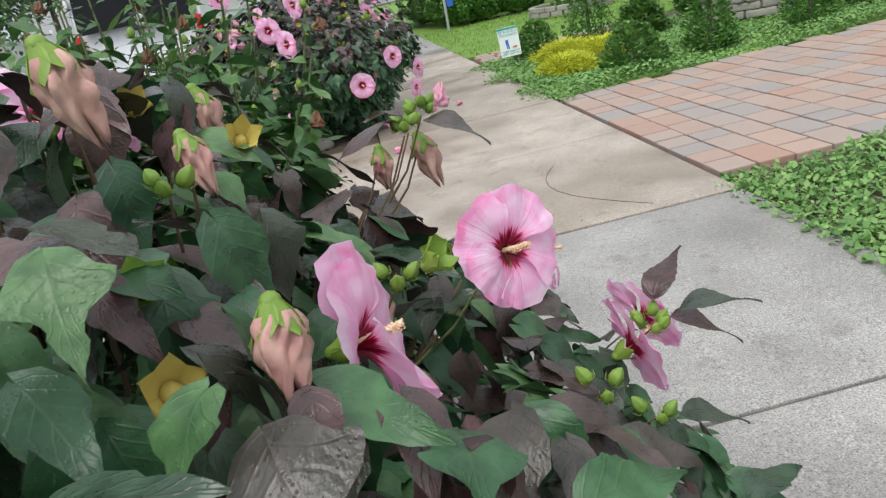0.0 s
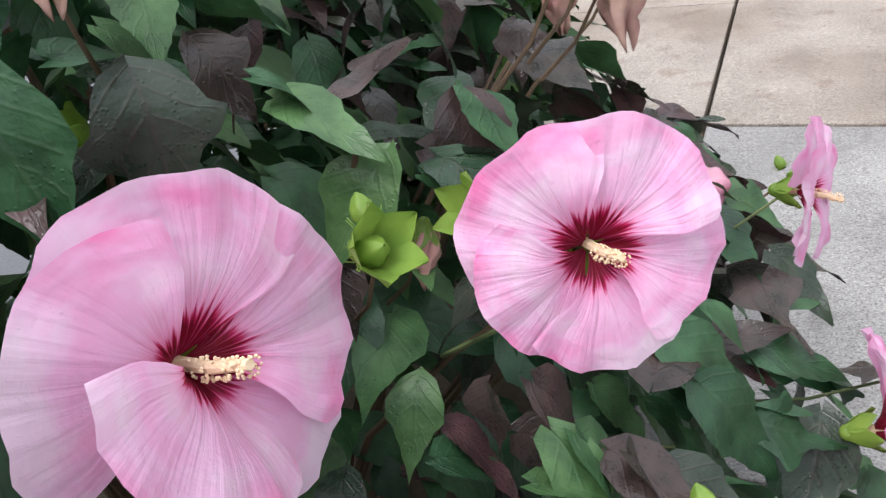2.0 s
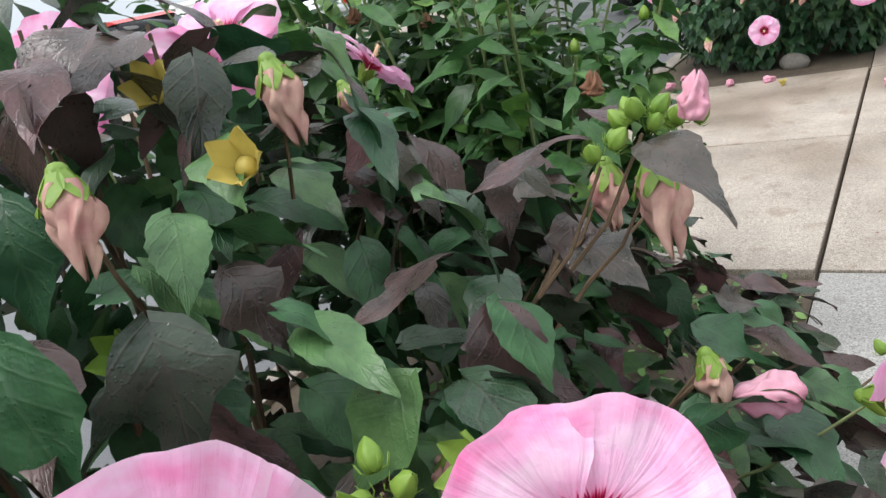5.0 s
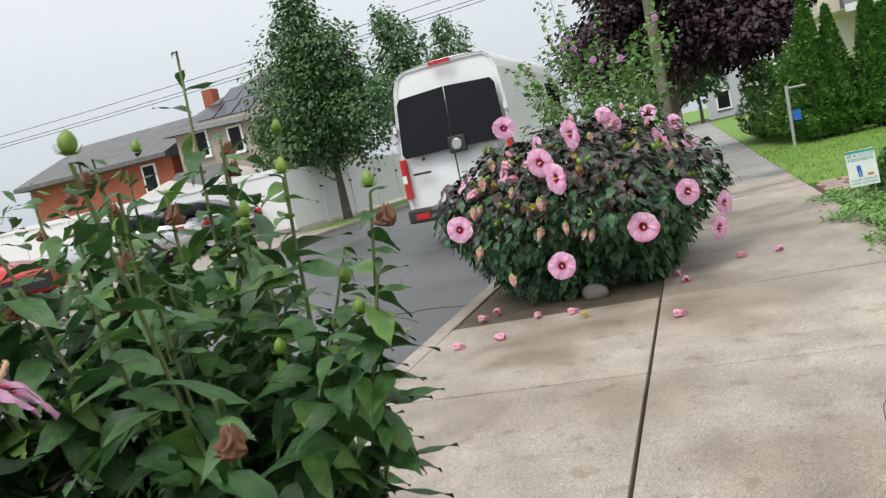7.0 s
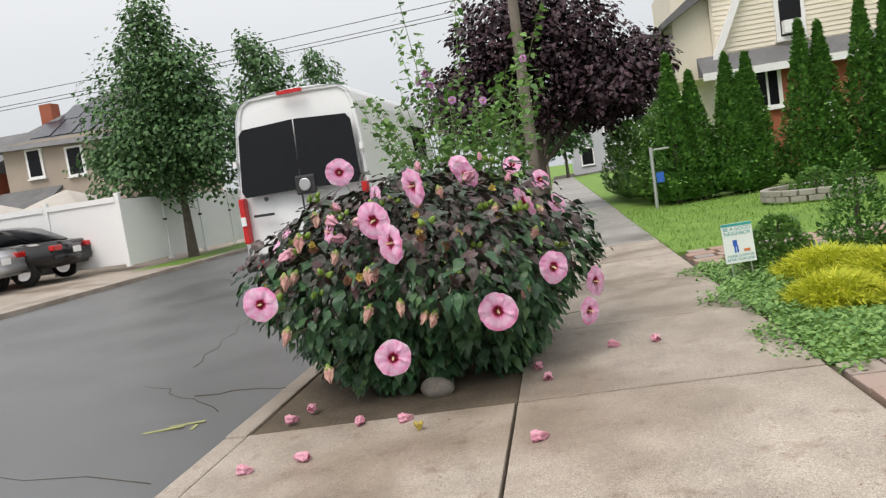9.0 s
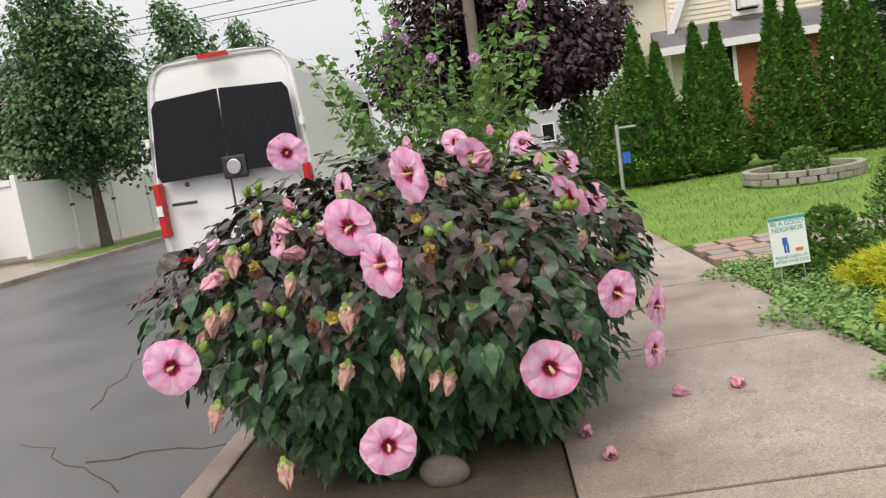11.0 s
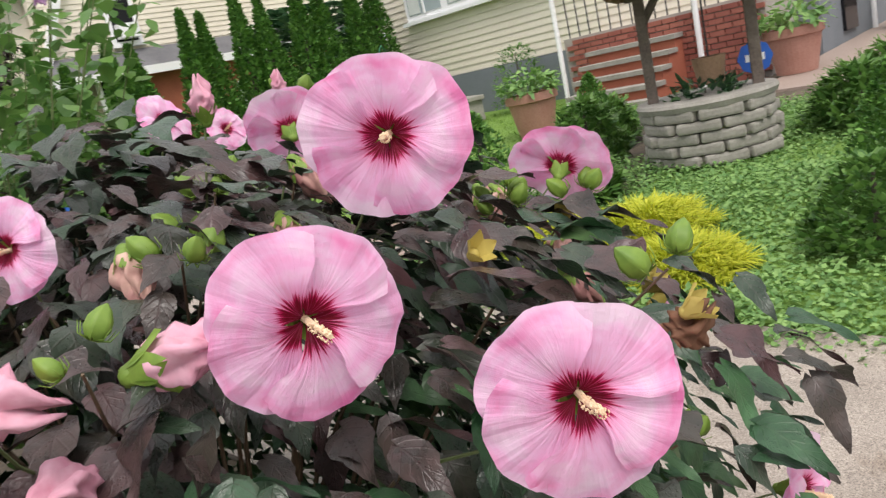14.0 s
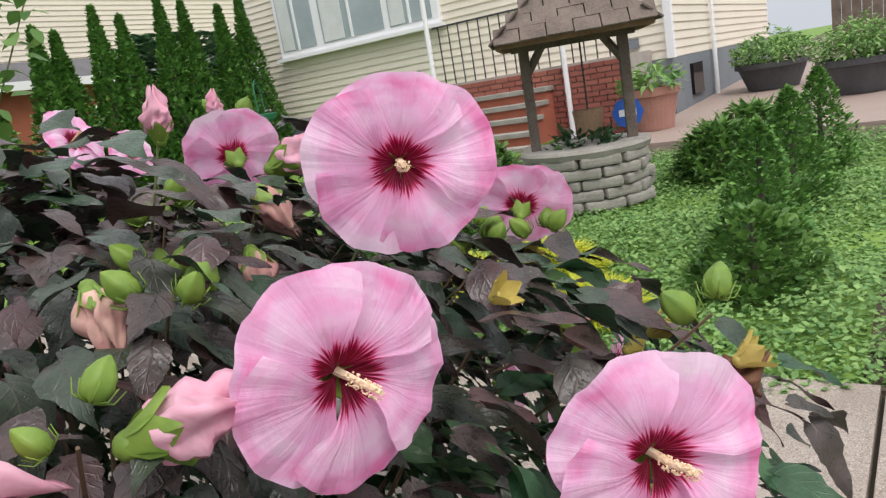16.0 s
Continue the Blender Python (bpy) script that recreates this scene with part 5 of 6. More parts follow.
def window(parent, axis, at, c, z, w, h, out=-1, bars=1):
    """A framed window with sill and dark panes, on a wall at constant x or y."""
    def dims(u, d, v, su, sd, sv):
        return (at + out * d, u, v, sd, su, sv) if axis == 0 else (u, at + out * d, v, su, sd, sv)
    f = boxpart("window", dims(c, 0.03, z, w + 0.16, 0.08, h + 0.16), M_VINYL, parent, "white window frame", 0.01)
    for k in range(bars + 1):
        ww = w / (bars + 1)
        boxpart("pane", dims(c - w / 2 + ww * (k + 0.5), 0.072, z, ww - 0.06, 0.012, h - 0.02), M_GLASS, f)
    boxpart("sill", dims(c, 0.07, z - h / 2 - 0.1, w + 0.24, 0.12, 0.05), M_VINYL, f)


own = thing("house", "cream clapboard house with red brick steps", "house", pose(0, 0, 0))
boxpart("wall", (14.3, 13.75, 3.2, 8.0, 8.86, 5.6), M_SIDING, own)
boxpart("foundation", (14.28, 13.75, 0.45, 8.06, 8.92, 1.4), M_FOUND, own, "blue-grey painted foundation")
siding(own, 0, 10.3, 9.30, 18.2, 1.16, 4.8)
siding(own, 1, 9.32, 10.28, 18.3, 1.16, 3.8)
boxpart("corner_board", (10.27, 9.29, 2.7, 0.11, 0.11, 3.1), M_VINYL, own)
win = boxpart("window", (10.25, 15.3, 3.2, 0.10, 4.05, 1.55), M_VINYL, own, "white window frame", 0.01)
for y, w in ((13.9, 0.95), (15.3, 1.55), (16.75, 0.95)):
    boxpart("pane", (10.19, y, 3.2, 0.012, w, 1.32), M_PANE, win, "pale curtained glass")
    boxpart("mullion", (10.175, y, 3.2, 0.03, 0.05, 1.34), M_VINYL, win)
    boxpart("curtain", (10.18, y + 0.30 * w, 3.2, 0.012, 0.34 * w, 1.28), M_CURTAIN, win)
boxpart("sill", (10.17, 15.3, 2.39, 0.14, 4.2, 0.07), M_VINYL, win)
boxpart("porch_step", (9.75, 11.2, 0.72, 1.2, 3.2, 1.2), M_MORTAR, own)
for lay in range(14):
    for k in range(15):
        y = 9.60 + 0.225 * k + 0.11 * (lay % 2)
        if y < 12.6:
            boxpart("brick", (9.135, y + 0.1, 0.18 + 0.082 * lay, 0.06, 0.21, 0.068), M_BRICK, own)
for i in range(5):
    boxpart("stair_tread", (8.98 - 0.24 * i, 11.5, 1.02 - 0.19 * i, 0.30, 1.5, 0.07), M_STONE, own, "concrete stair tread", bevel=0.008)
    boxpart("stair_riser", (9.0 - 0.24 * i, 11.5, 0.62 - 0.095 * i, 0.24, 1.44, 0.74 - 0.19 * i), M_REDWALL, own, "red brick stair riser")
for k in range(17):
    boxpart("rail_bar", (9.18, 9.65 + 0.19 * k, 1.78, 0.016, 0.016, 0.94), M_BLACK, own, "black iron rail bar")
boxpart("handrail", (9.18, 11.2, 2.25, 0.03, 3.2, 0.03), M_BLACK, own, "black iron handrail")
for p0, p1 in (((8.9, 12.75, 0.1), (8.95, 12.75, 2.9)), ((9.05, 10.5, 0.1), (9.05, 10.5, 2.0)), ((12.6, 9.22, 0.3), (12.6, 9.22, 3.8))):
    bm = bmesh.new()
    tube(bm, [p0, p1], 0.04, 0.04, 8)
    part("downspout", bm, M_VINYL, own)
boxpart("basement_window", (11.5, 9.27, 0.75, 0.6, 0.06, 0.5), M_GLASS, own)
boxpart("wall_vent", (10.26, 9.9, 1.45, 0.05, 0.25, 0.15), M_FOUND, own)

bench = thing("garden_bench", "low weathered grey stone bench by the house", "bench", pose(9.1, 15.2, g(9.1), 0, 0, 60))
boxpart("seat", (0, 0, 0.42, 1.3, 0.38, 0.08), M_STONE, bench, bevel=0.015)
for x in (-0.5, 0.5):
    boxpart("leg", (x, 0, 0.19, 0.16, 0.32, 0.38), M_STONE, bench, bevel=0.02)
conifer("flowering_shrub", 9.6, 14.2, 1.15, 0.55, M_LEAF_L, "airy green rose shrub against the siding", 900, LEAF_SHOOT, (0.05, 0.10), 0.3)
hook = thing("basket_hook", "green wire shepherd's hook with a hanging wire basket", "garden hook", pose(8.2, 16.2, g(8.2)))
bm = bmesh.new()
tube(bm, [(0, 0, 0), (0, 0, 1.5), (0.03, 0.02, 1.68), (0.15, 0.08, 1.76), (0.27, 0.14, 1.68), (0.30, 0.15, 1.5), (0.30, 0.15, 1.15)], 0.012, 0.009, 6)
part("hook", bm, M_HOOK, hook)
bm = bmesh.new()
lathe(bm, [(0.07, 0.95), (0.17, 1.02), (0.21, 1.12), (0.20, 1.13), (0.15, 1.03), (0.06, 0.97)], 18, at=(0.30, 0.15, 0))
part("basket", bm, M_HOOK, hook)

neigh = thing("house", "cream clapboard house with a gambrel roof behind the arborvitae", "house", pose(0, 0, 0))
boxpart("wall", (10.3, 28.0, 3.2, 10.4, 7.8, 6.6), M_SIDING, neigh)
siding(neigh, 1, 24.08, 5.15, 15.4, 3.2, 7.4)
bm = bmesh.new()
prism(bm, [(23.4, 3.05), (24.0, 3.55), (24.0, 3.0), (23.4, 2.95)], 0, 4.6, 15.5)
part("porch_roof", bm, M_ROOF, neigh)
boxpart("fascia", (10.0, 23.38, 2.95, 10.8, 0.05, 0.2), M_VINYL, neigh)
boxpart("brick_wall", (10.6, 23.9, 1.4, 8.6, 0.3, 3.0), M_REDWALL, neigh, "red brick ground floor")
bm = bmesh.new()
prism(bm, [(24.3, 3.0), (27.6, 3.0), (27.6, 5.9), (24.3, 5.9)], 0, 4.1, 5.1)
part("dormer", bm, M_SIDING, neigh)
bm = bmesh.new()
prism(bm, [(3.75, 4.5), (5.5, 5.5), (5.5, 5.9), (3.7, 4.62)], 1, 23.9, 28)
part("eave", bm, M_ROOF, neigh)
bm = bmesh.new()
prism(bm, [(4.9, 3.2), (5.9, 5.4), (6.1, 5.4), (5.08, 3.2)], 1, 23.85, 24.1)
part("rake_board", bm, M_VINYL, neigh)
window(neigh, 1, 24.05, 7.15, 4.25, 0.62, 1.0, bars=0)
window(neigh, 1, 23.75, 6.3, 2.45, 0.6, 1.0, bars=1)
boxpart("air_conditioner", (7.15, 23.85, 3.98, 0.5, 0.3, 0.34), M_VINYL, neigh)
for x in (6.3, 7.1, 8.9, 9.6):
    t = thing("fence_post", "white vinyl fence post with a pointed cap", "fence", pose(x, 19.4, 0.1), "fence posts")
    boxpart("post", (0, 0, 0.85, 0.13, 0.13, 1.7), M_VINYL, t)
    bm = bmesh.new()
    lathe(bm, [(0.09, 1.7), (0.05, 1.76), (0.08, 1.84), (0.01, 1.98)], 12)
    part("cap", bm, M_VINYL, t)
vines = conifer("vine_hedge", 9.0, 18.95, 3.0, 0.9, M_LEAF_G, "dark green vine-grown hedge behind the arborvitae", 6000, LEAF_ROUND, (0.07, 0.13), 0.15)
vines.scale = (2.2, 0.55, 1)
hedge = conifer("hedge", 2.6, 21.5, 1.9, 1.3, M_LEAF_L, "clipped green privet hedge along the pavement", 5000, LEAF_ROUND, (0.08, 0.14), 0.12)
hedge.scale = (0.75, 2.6, 1)
conifer("shrub", 2.75, 18.4, 2.1, 0.7, M_LEAF_L, "bright green leafy shrub beside the hedge", 2200, LEAF_SHOOT, (0.1, 0.18), 0.35)
gate = thing("gate_post", "galvanised gate post with a top rail", "post", pose(2.2, 17.0, 0.05))
bm = bmesh.new()
tube(bm, [(0, 0, 0), (0, 0, 1.22)], 0.035, 0.035, 10)
part("post", bm, M_GALV, gate)
bm = bmesh.new()
tube(bm, [(0, 0, 1.16), (0.35, 0.1, 1.16)], 0.022, 0.022, 8)
part("rail", bm, M_GALV, gate)
boxpart("notice", (0.12, 0, 0.62, 0.14, 0.01, 0.2), M_BLUE, gate, "small blue notice")

# left side of the street
lh = thing("house", "beige stucco house with a grey hipped roof and solar panels", "house", pose(0, 0, 0))
boxpart("wall", (-19.0, 33.2, 2.6, 5.2, 8.4, 5.2), M_STUCCO, lh)
bm = bmesh.new()
vs = [bm.verts.new(p) for p in ((-22.1, 28.6, 4.95), (-15.9, 28.6, 4.75), (-15.9, 37.8, 4.75), (-22.1, 37.8, 4.95), (-18.2, 33, 7.6), (-17.8, 34.5, 7.6))]
for f in ((0, 1, 4), (1, 2, 5, 4), (2, 3, 5), (3, 0, 4, 5), (3, 2, 1, 0)):
    bm.faces.new([vs[i] for i in f])
part("roof", bm, M_ROOF, lh)
nrm = (Vector((6.2, 0, -0.2)).cross(Vector((3.9, 4.4, 2.65)))).normalized()
for i in range(3):
    for j in range(2):
        c = Vector((-20.0 + 0.95 * i + 0.55 * j, 29.9 + 1.25 * j, 5.64 + 0.745 * j - 0.03 * i)) + nrm * 0.07
        boxpart("solar_panel", (*c, 0.9, 1.4, 0.04), M_SOLAR, lh, rot=Matrix.Rotation(0.55, 4, "X"))
boxpart("chimney", (-20.6, 31.0, 6.3, 0.55, 0.55, 1.2), M_REDWALL, lh, "red brick chimney")
window(lh, 1, 29.0, -20.2, 4.3, 0.6, 1.05, bars=0)
window(lh, 1, 29.0, -18.4, 4.15, 0.65, 1.05, bars=0)
window(lh, 1, 29.0, -17.2, 1.75, 1.0, 0.9, bars=1)
bm = bmesh.new()
prism(bm, [(27.6, 2.45), (29.0, 3.3), (29.0, 3.15), (27.6, 2.3)], 0, -22.0, -19.2)
part("porch_roof", bm, M_ROOF, lh)
rh = thing("house", "red brick house with a grey roof", "house", pose(0, 0, 0))
boxpart("wall", (-27.0, 34.0, 2.2, 9.0, 9.0, 4.6), M_REDWALL, rh)
bm = bmesh.new()
prism(bm, [(28.9, 4.4), (34, 6.4), (39, 4.4), (39, 4.2), (28.9, 4.2)], 0, -32, -22.3)
part("roof", bm, M_ROOF, rh)
window(rh, 1, 29.5, -23.9, 3.4, 0.7, 1.2, bars=0)

fence = thing("vinyl_fence", "tall white vinyl privacy fence", "fence", pose(0, 0, 0))
for k in range(6):
    boxpart("panel", (-11.95 - 2.1 * k, 19.7, 1.15, 2.0, 0.05, 1.75), M_VINYL, fence, bevel=0.008)
    boxpart("post", (-10.88 - 2.1 * k, 19.7, 1.17, 0.12, 0.12, 1.95), M_VINYL, fence, bevel=0.01)
    boxpart("rail", (-11.95 - 2.1 * k, 19.67, 1.98, 2.0, 0.06, 0.14), M_VINYL, fence)
for k in range(7):
    boxpart("panel", (-10.9, 20.75 + 2.1 * k, 1.1, 0.05, 2.0, 1.75), M_VINYL, fence, bevel=0.008)
    boxpart("post", (-10.9, 21.8 + 2.1 * k, 1.12, 0.12, 0.12, 1.95), M_VINYL, fence, bevel=0.01)
    boxpart("hinge", (-10.83, 21.7 + 2.1 * k, 1.3, 0.05, 0.14, 0.06), M_BLACK, fence)
sheet("verge", [(-10.75, 19.0, 0.10), (-9.4, 19.5, 0.09), (-9.4, 60, 0.09), (-10.75, 60, 0.12)], M_BLADE, "grass verge below the fence", "grass", 0.05)
for x in (-14.2, -17.0):
    t = thing("patio_umbrella", "folded-out beige canvas patio canopy behind the fence", "umbrella", pose(x, 22.3, 0.3))
    bm = bmesh.new()
    lathe(bm, [(1.5, 1.75), (0.9, 2.0), (0.05, 2.3)], 8)
    part("canopy", bm, M_CANVAS, t)
    boxpart("pole", (0, 0, 1.0, 0.05, 0.05, 2.0), M_GALV, t)


def car(name, x, y, z, turn, material, label):
    t = thing(name, label, "car", pose(x, y, z, 0, 0, turn))
    bm = bmesh.new()
    prism(bm, [(-2.3, 0.35), (2.25, 0.35), (2.35, 0.65), (2.2, 0.95), (1.5, 1.02), (-1.1, 0.98), (-2.2, 0.82), (-2.4, 0.6)], 0, -0.9, 0.9)
    bmesh.ops.bevel(bm, geom=bm.edges[:], offset=0.09, segments=3, affect="EDGES")
    part("body", bm, material, t, smooth=True)
    bm = bmesh.new()
    prism(bm, [(-1.15, 0.95), (1.85, 0.98), (1.0, 1.40), (0.4, 1.45), (-0.3, 1.42)], 0, -0.72, 0.72)
    bmesh.ops.bevel(bm, geom=bm.edges[:], offset=0.07, segments=3, affect="EDGES")
    part("cabin_glass", bm, M_GLASS, t, "dark car glass", smooth=True)
    bm = bmesh.new()
    prism(bm, [(-0.35, 1.40), (0.95, 1.38), (0.5, 1.47), (-0.1, 1.47)], 0, -0.68, 0.68)
    part("roof", bm, material, t)
    for sx in (-0.82, 0.82):
        for sy in (-1.45, 1.45):
            w = part("wheel", (lambda b: (lathe(b, [(0.2, -0.1), (0.33, -0.1), (0.34, 0), (0.33, 0.1), (0.2, 0.1)], 20), b)[1])(bmesh.new()), M_RUBBER, t)
            w.matrix_local = pose(sx, sy, 0.33, 0, 90, 0)
            rim = part("rim", (lambda b: (lathe(b, [(0.04, -0.105), (0.2, -0.11), (0.2, 0.11), (0.04, 0.105)], 16), b)[1])(bmesh.new()), M_CHROME, w)
        boxpart("tail_lamp", (sx * 0.85, 2.24, 0.82, 0.36, 0.14, 0.13), M_RED, t, bevel=0.03)
        boxpart("headlamp", (sx * 0.85, -2.26, 0.70, 0.36, 0.16, 0.11), M_CHROME, t, bevel=0.03)
    boxpart("number_plate", (0, 2.36, 0.72, 0.32, 0.02, 0.15), M_VINYL, t)
    boxpart("grille", (0, -2.36, 0.55, 0.9, 0.06, 0.25), M_BLACK, t)
    return t


car("parked_car", -14.1, 18.75, 0.16, -85, M_CARBLK, "black saloon car parked beside the white fence")
car("parked_car", -14.5, 16.7, 0.13, -82, M_CARSIL, "silver saloon car parked on the wet forecourt")
car("parked_car", -13.0, 10.6, 0.10, 85, M_CARRED, "red car parked across the street")
car("parked_car", -8.0, 31.0, -0.05, 180, M_CARSIL, "silver car parked far up the street")

# ---- white van ----
van = thing("van", "white high-roof delivery van parked at the kerb", "van", pose(-3.18, 12.2, -0.13, 0, 0, -1.5) @ Matrix.Diagonal((1, 1, 1.05, 1)))
bm = bmesh.new()
secs = []
half = [(0.97, 0.45), (0.995, 0.9), (0.99, 1.35), (0.955, 2.0), (0.90, 2.5), (0.83, 2.68), (0.7, 2.76), (0.35, 2.81), (0, 2.82)]
for y, sx, top in ((0.10, 0.96, -0.06), (0.02, 1.0, -0.03), (0.12, 1.0, 0.0), (4.6, 1.0, 0.0), (5.0, 0.98, -0.35), (5.6, 0.95, -1.3), (6.6, 0.9, -1.75)):
    sec = [(x * sx, min(z, 2.82 + top) if z > 1 else z) for x, z in half]
    lean = [0.0 if y > 0.3 else 0.10 * max(0, z - 1.3) for x, z in sec]
    secs.append([bm.verts.new((-x, y + l, z)) for (x, z), l in zip(sec, lean)] + [bm.verts.new((x, y + l, z)) for (x, z), l in list(zip(sec, lean))[-2::-1]])
for a, b in zip(secs, secs[1:]):
    for k in range(len(a) - 1):
        bm.faces.new((a[k], a[k + 1], b[k + 1], b[k]))
    bm.faces.new((a[-1], a[0], b[0], b[-1]))
bm.faces.new(secs[0])
bm.faces.new(secs[-1][::-1])
bmesh.ops.remove_doubles(bm, verts=bm.verts[:], dist=0.001)
bmesh.ops.recalc_face_normals(bm, faces=bm.faces[:])
bmesh.ops.bevel(bm, geom=[e for e in bm.edges if e.is_manifold and e.calc_face_angle(0) > 0.5], offset=0.035, segments=3, affect="EDGES")
part("body", bm, M_WHITE, van)
for z in (0.72, 1.42):
    for sx in (-1, 1):
        boxpart("side_trim", (sx * 0.99, 2.6, z, 0.02, 3.9, 0.05 if z < 1 else 0.012), M_BLACK if z < 1 else M_GALV, van)
for sx in (-1, 1):
    boxpart("side_window", (sx * 0.945, 3.9, 1.95, 0.05, 1.1, 0.72), M_GLASS, van, "dark side window", 0.02)
for s in (-1, 1):
    bm = bmesh.new()
    prism(bm, [(s * 0.012, 1.46), (s * 0.84, 1.44), (s * 0.89, 1.52), (s * 0.84, 2.28), (s * 0.78, 2.36), (s * 0.012, 2.40)], 1, 0, 0.02)
    w = part("rear_window", bm, M_GLASS, van, "black tinted rear window")
    w.matrix_local = pose(0, -0.165, 0.0, -5.7, 0, 0)
    bm = bmesh.new()
    box(bm, s * 0.925, 0.03, 1.12, 0.085, 0.14, 0.62, 0.02)
    lamp = part("tail_lamp", bm, M_RED, van, "tall red tail lamp")
    boxpart("lens", (s * 0.925, -0.045, 1.12, 0.07, 0.02, 0.12), M_WHITE, lamp, "pale reversing lens")
    boxpart("hinge", (s * 0.95, 0.06, 1.9, 0.05, 0.08, 0.09), M_VINYL, van)
    boxpart("reflector", (s * 0.72, -0.085, 0.52, 0.24, 0.02, 0.09), M_RED, van)
    for y in (1.5, 5.2):
        w = part("wheel", (lambda b: (lathe(b, [(0.22, -0.12), (0.35, -0.12), (0.36, 0), (0.35, 0.12), (0.22, 0.12)], 20), b)[1])(bmesh.new()), M_RUBBER, van)
        w.matrix_local = pose(s * 0.84, y, 0.35, 0, 90, 0)
boxpart("bumper", (0, 0.02, 0.53, 1.98, 0.22, 0.22), M_BLACK, van, "dark grey rear bumper", 0.04)
boxpart("door_seam", (0, -0.005, 1.1, 0.012, 0.04, 0.9), M_BLACK, van)
boxpart("plate_recess", (0.05, 0.0, 0.80, 0.66, 0.05, 0.2), M_BLACK, van)
boxpart("number_plate", (0.05, -0.03, 0.79, 0.33, 0.012, 0.16), M_VINYL, van)
boxpart("plate_bar", (0.05, -0.038, 0.79, 0.24, 0.006, 0.06), M_BLACK, van, "dark bar in place of plate characters")
boxpart("name_bar", (-0.62, 0.0, 1.17, 0.30, 0.04, 0.035), M_BLACK, van, "dark bar in place of a model name")
boxpart("badge_plate", (0.08, -0.015, 1.50, 0.30, 0.05, 0.26), M_BLACK, van, bevel=0.03)
bm = bmesh.new()
lathe(bm, [(0.075, 0), (0.085, 0.006), (0.085, 0.012), (0.075, 0.018)], 24)
bd = part("badge", bm, M_GALV, van, "round metal badge")
bd.matrix_local = pose(0.08, -0.045, 1.5, 90, 0, 0)
bm = bmesh.new()
lathe(bm, [(0.03, 0), (0.03, 0.02)], 12)
bd = part("door_lock", bm, M_BLACK, van)
bd.matrix_local = pose(-0.55, 0.015, 1.38, 90, 0, 0)
boxpart("high_lamp", (0, 0.12, 2.76, 0.36, 0.06, 0.05), M_RED, van, "red high brake lamp")


# ---- trees, pole, wires ----
def c_of(u):
    return math.sqrt(max(0.0, 1 - u * u))


def tree(x, y, z, h, clear, blobs, material, label, seed, leaf=(0.10, 0.2), n=6500, lean=(0, 0)):
    r = random.Random(seed)
    t = thing("tree", label, "tree", pose(x, y, z))
    bm = bmesh.new()
    tube(bm, [(0, 0, -0.05), (lean[0] * 0.3, 0, clear), (lean[0], lean[1], h * 0.9)], 0.035 * h / 2 + 0.03, 0.02, 9)
    part("trunk", bm, M_BARK, t)
    tot = sum(b[3] ** 2 for b in blobs)
    ms = []
    for bx, by, bz, br, sq in blobs:
        bm = bmesh.new()
        tube(bm, [(lean[0] * 0.3, 0, clear), (bx * 0.5, by * 0.5, (clear + bz) / 2 + 0.1), (bx, by, bz)], 0.05, 0.015, 6)
        part("limb", bm, M_BARK, t)
        for k in range(int(n * br * br / tot)):
            a, u = r.uniform(0, math.tau), r.uniform(-1, 1)
            q = br * (0.25 + 0.75 * r.random() ** 0.45) * (1 + 0.5 * noise.noise((3.5 * math.cos(a) * c_of(u), 3.5 * math.sin(a) * c_of(u), 3.5 * u + bx)))
            c = math.sqrt(1 - u * u)
            ms.append(leaf_matrix((bx + q * c * math.cos(a), by + q * c * math.sin(a), bz + q * u * sq), (math.cos(a), math.sin(a)), r.uniform(*leaf), r.uniform(0, 0.9), r))
    scatter("crown", LEAF_SMALL[0], LEAF_SMALL[1], ms, material, t, kind="stuff")
    return t


tree(-10.3, 22.0, 0.1, 7.6, 1.8, [(-0.8, 0, 2.9, 1.8, 0.75), (0.7, 0.2, 3.2, 1.6, 0.9), (-0.5, 0.3, 4.3, 1.85, 0.9), (0.4, 0, 5.0, 1.2, 1.0), (-0.3, 0, 5.9, 0.95, 1.2), (-0.15, 0, 6.8, 0.6, 1.3), (-1.9, 0, 3.2, 0.7, 0.8)], M_TREE, "full green street tree beside the white fence", 1, n=24000, leaf=(0.09, 0.17))
tree(-9.5, 27.0, 0.1, 7.5, 2.2, [(0, 0, 4.2, 1.3, 1.2), (0.3, 0, 5.6, 0.9, 1.3), (-0.1, 0, 6.6, 0.5, 1.4)], M_TREE, "slender green street tree further on", 2, n=4500)
tree(-9.6, 34.0, 0.1, 7.8, 2.5, [(0, 0, 4.6, 1.3, 1.3), (0.2, 0, 6.2, 1.0, 1.2), (0, 0, 7.2, 0.5, 1.2)], M_TREE, "slender green street tree in the distance", 3, n=3500)
tree(0.05, 20.5, 0, 5.6, 1.2, [(-1.5, 0, 3.0, 1.3, 0.85), (0.2, 0.3, 3.3, 1.5, 0.9), (1.7, 0, 2.8, 1.3, 0.7), (-0.6, -0.3, 4.3, 1.2, 0.9), (1.0, 0, 4.2, 1.2, 0.9), (0.2, 0, 5.0, 0.8, 1.0), (2.5, 0.2, 3.4, 0.9, 0.9)], M_PLUM, "dark purple-leaved plum tree over the pavement", 4, n=26000, leaf=(0.09, 0.17))
tree(1.2, 60.0, 0, 7, 2.0, [(0, 0, 4.0, 2.2, 1.0), (-2.5, 0, 3.2, 2.0, 0.8)], M_TREE, "green tree far along the street", 5, n=2500, leaf=(0.3, 0.5))
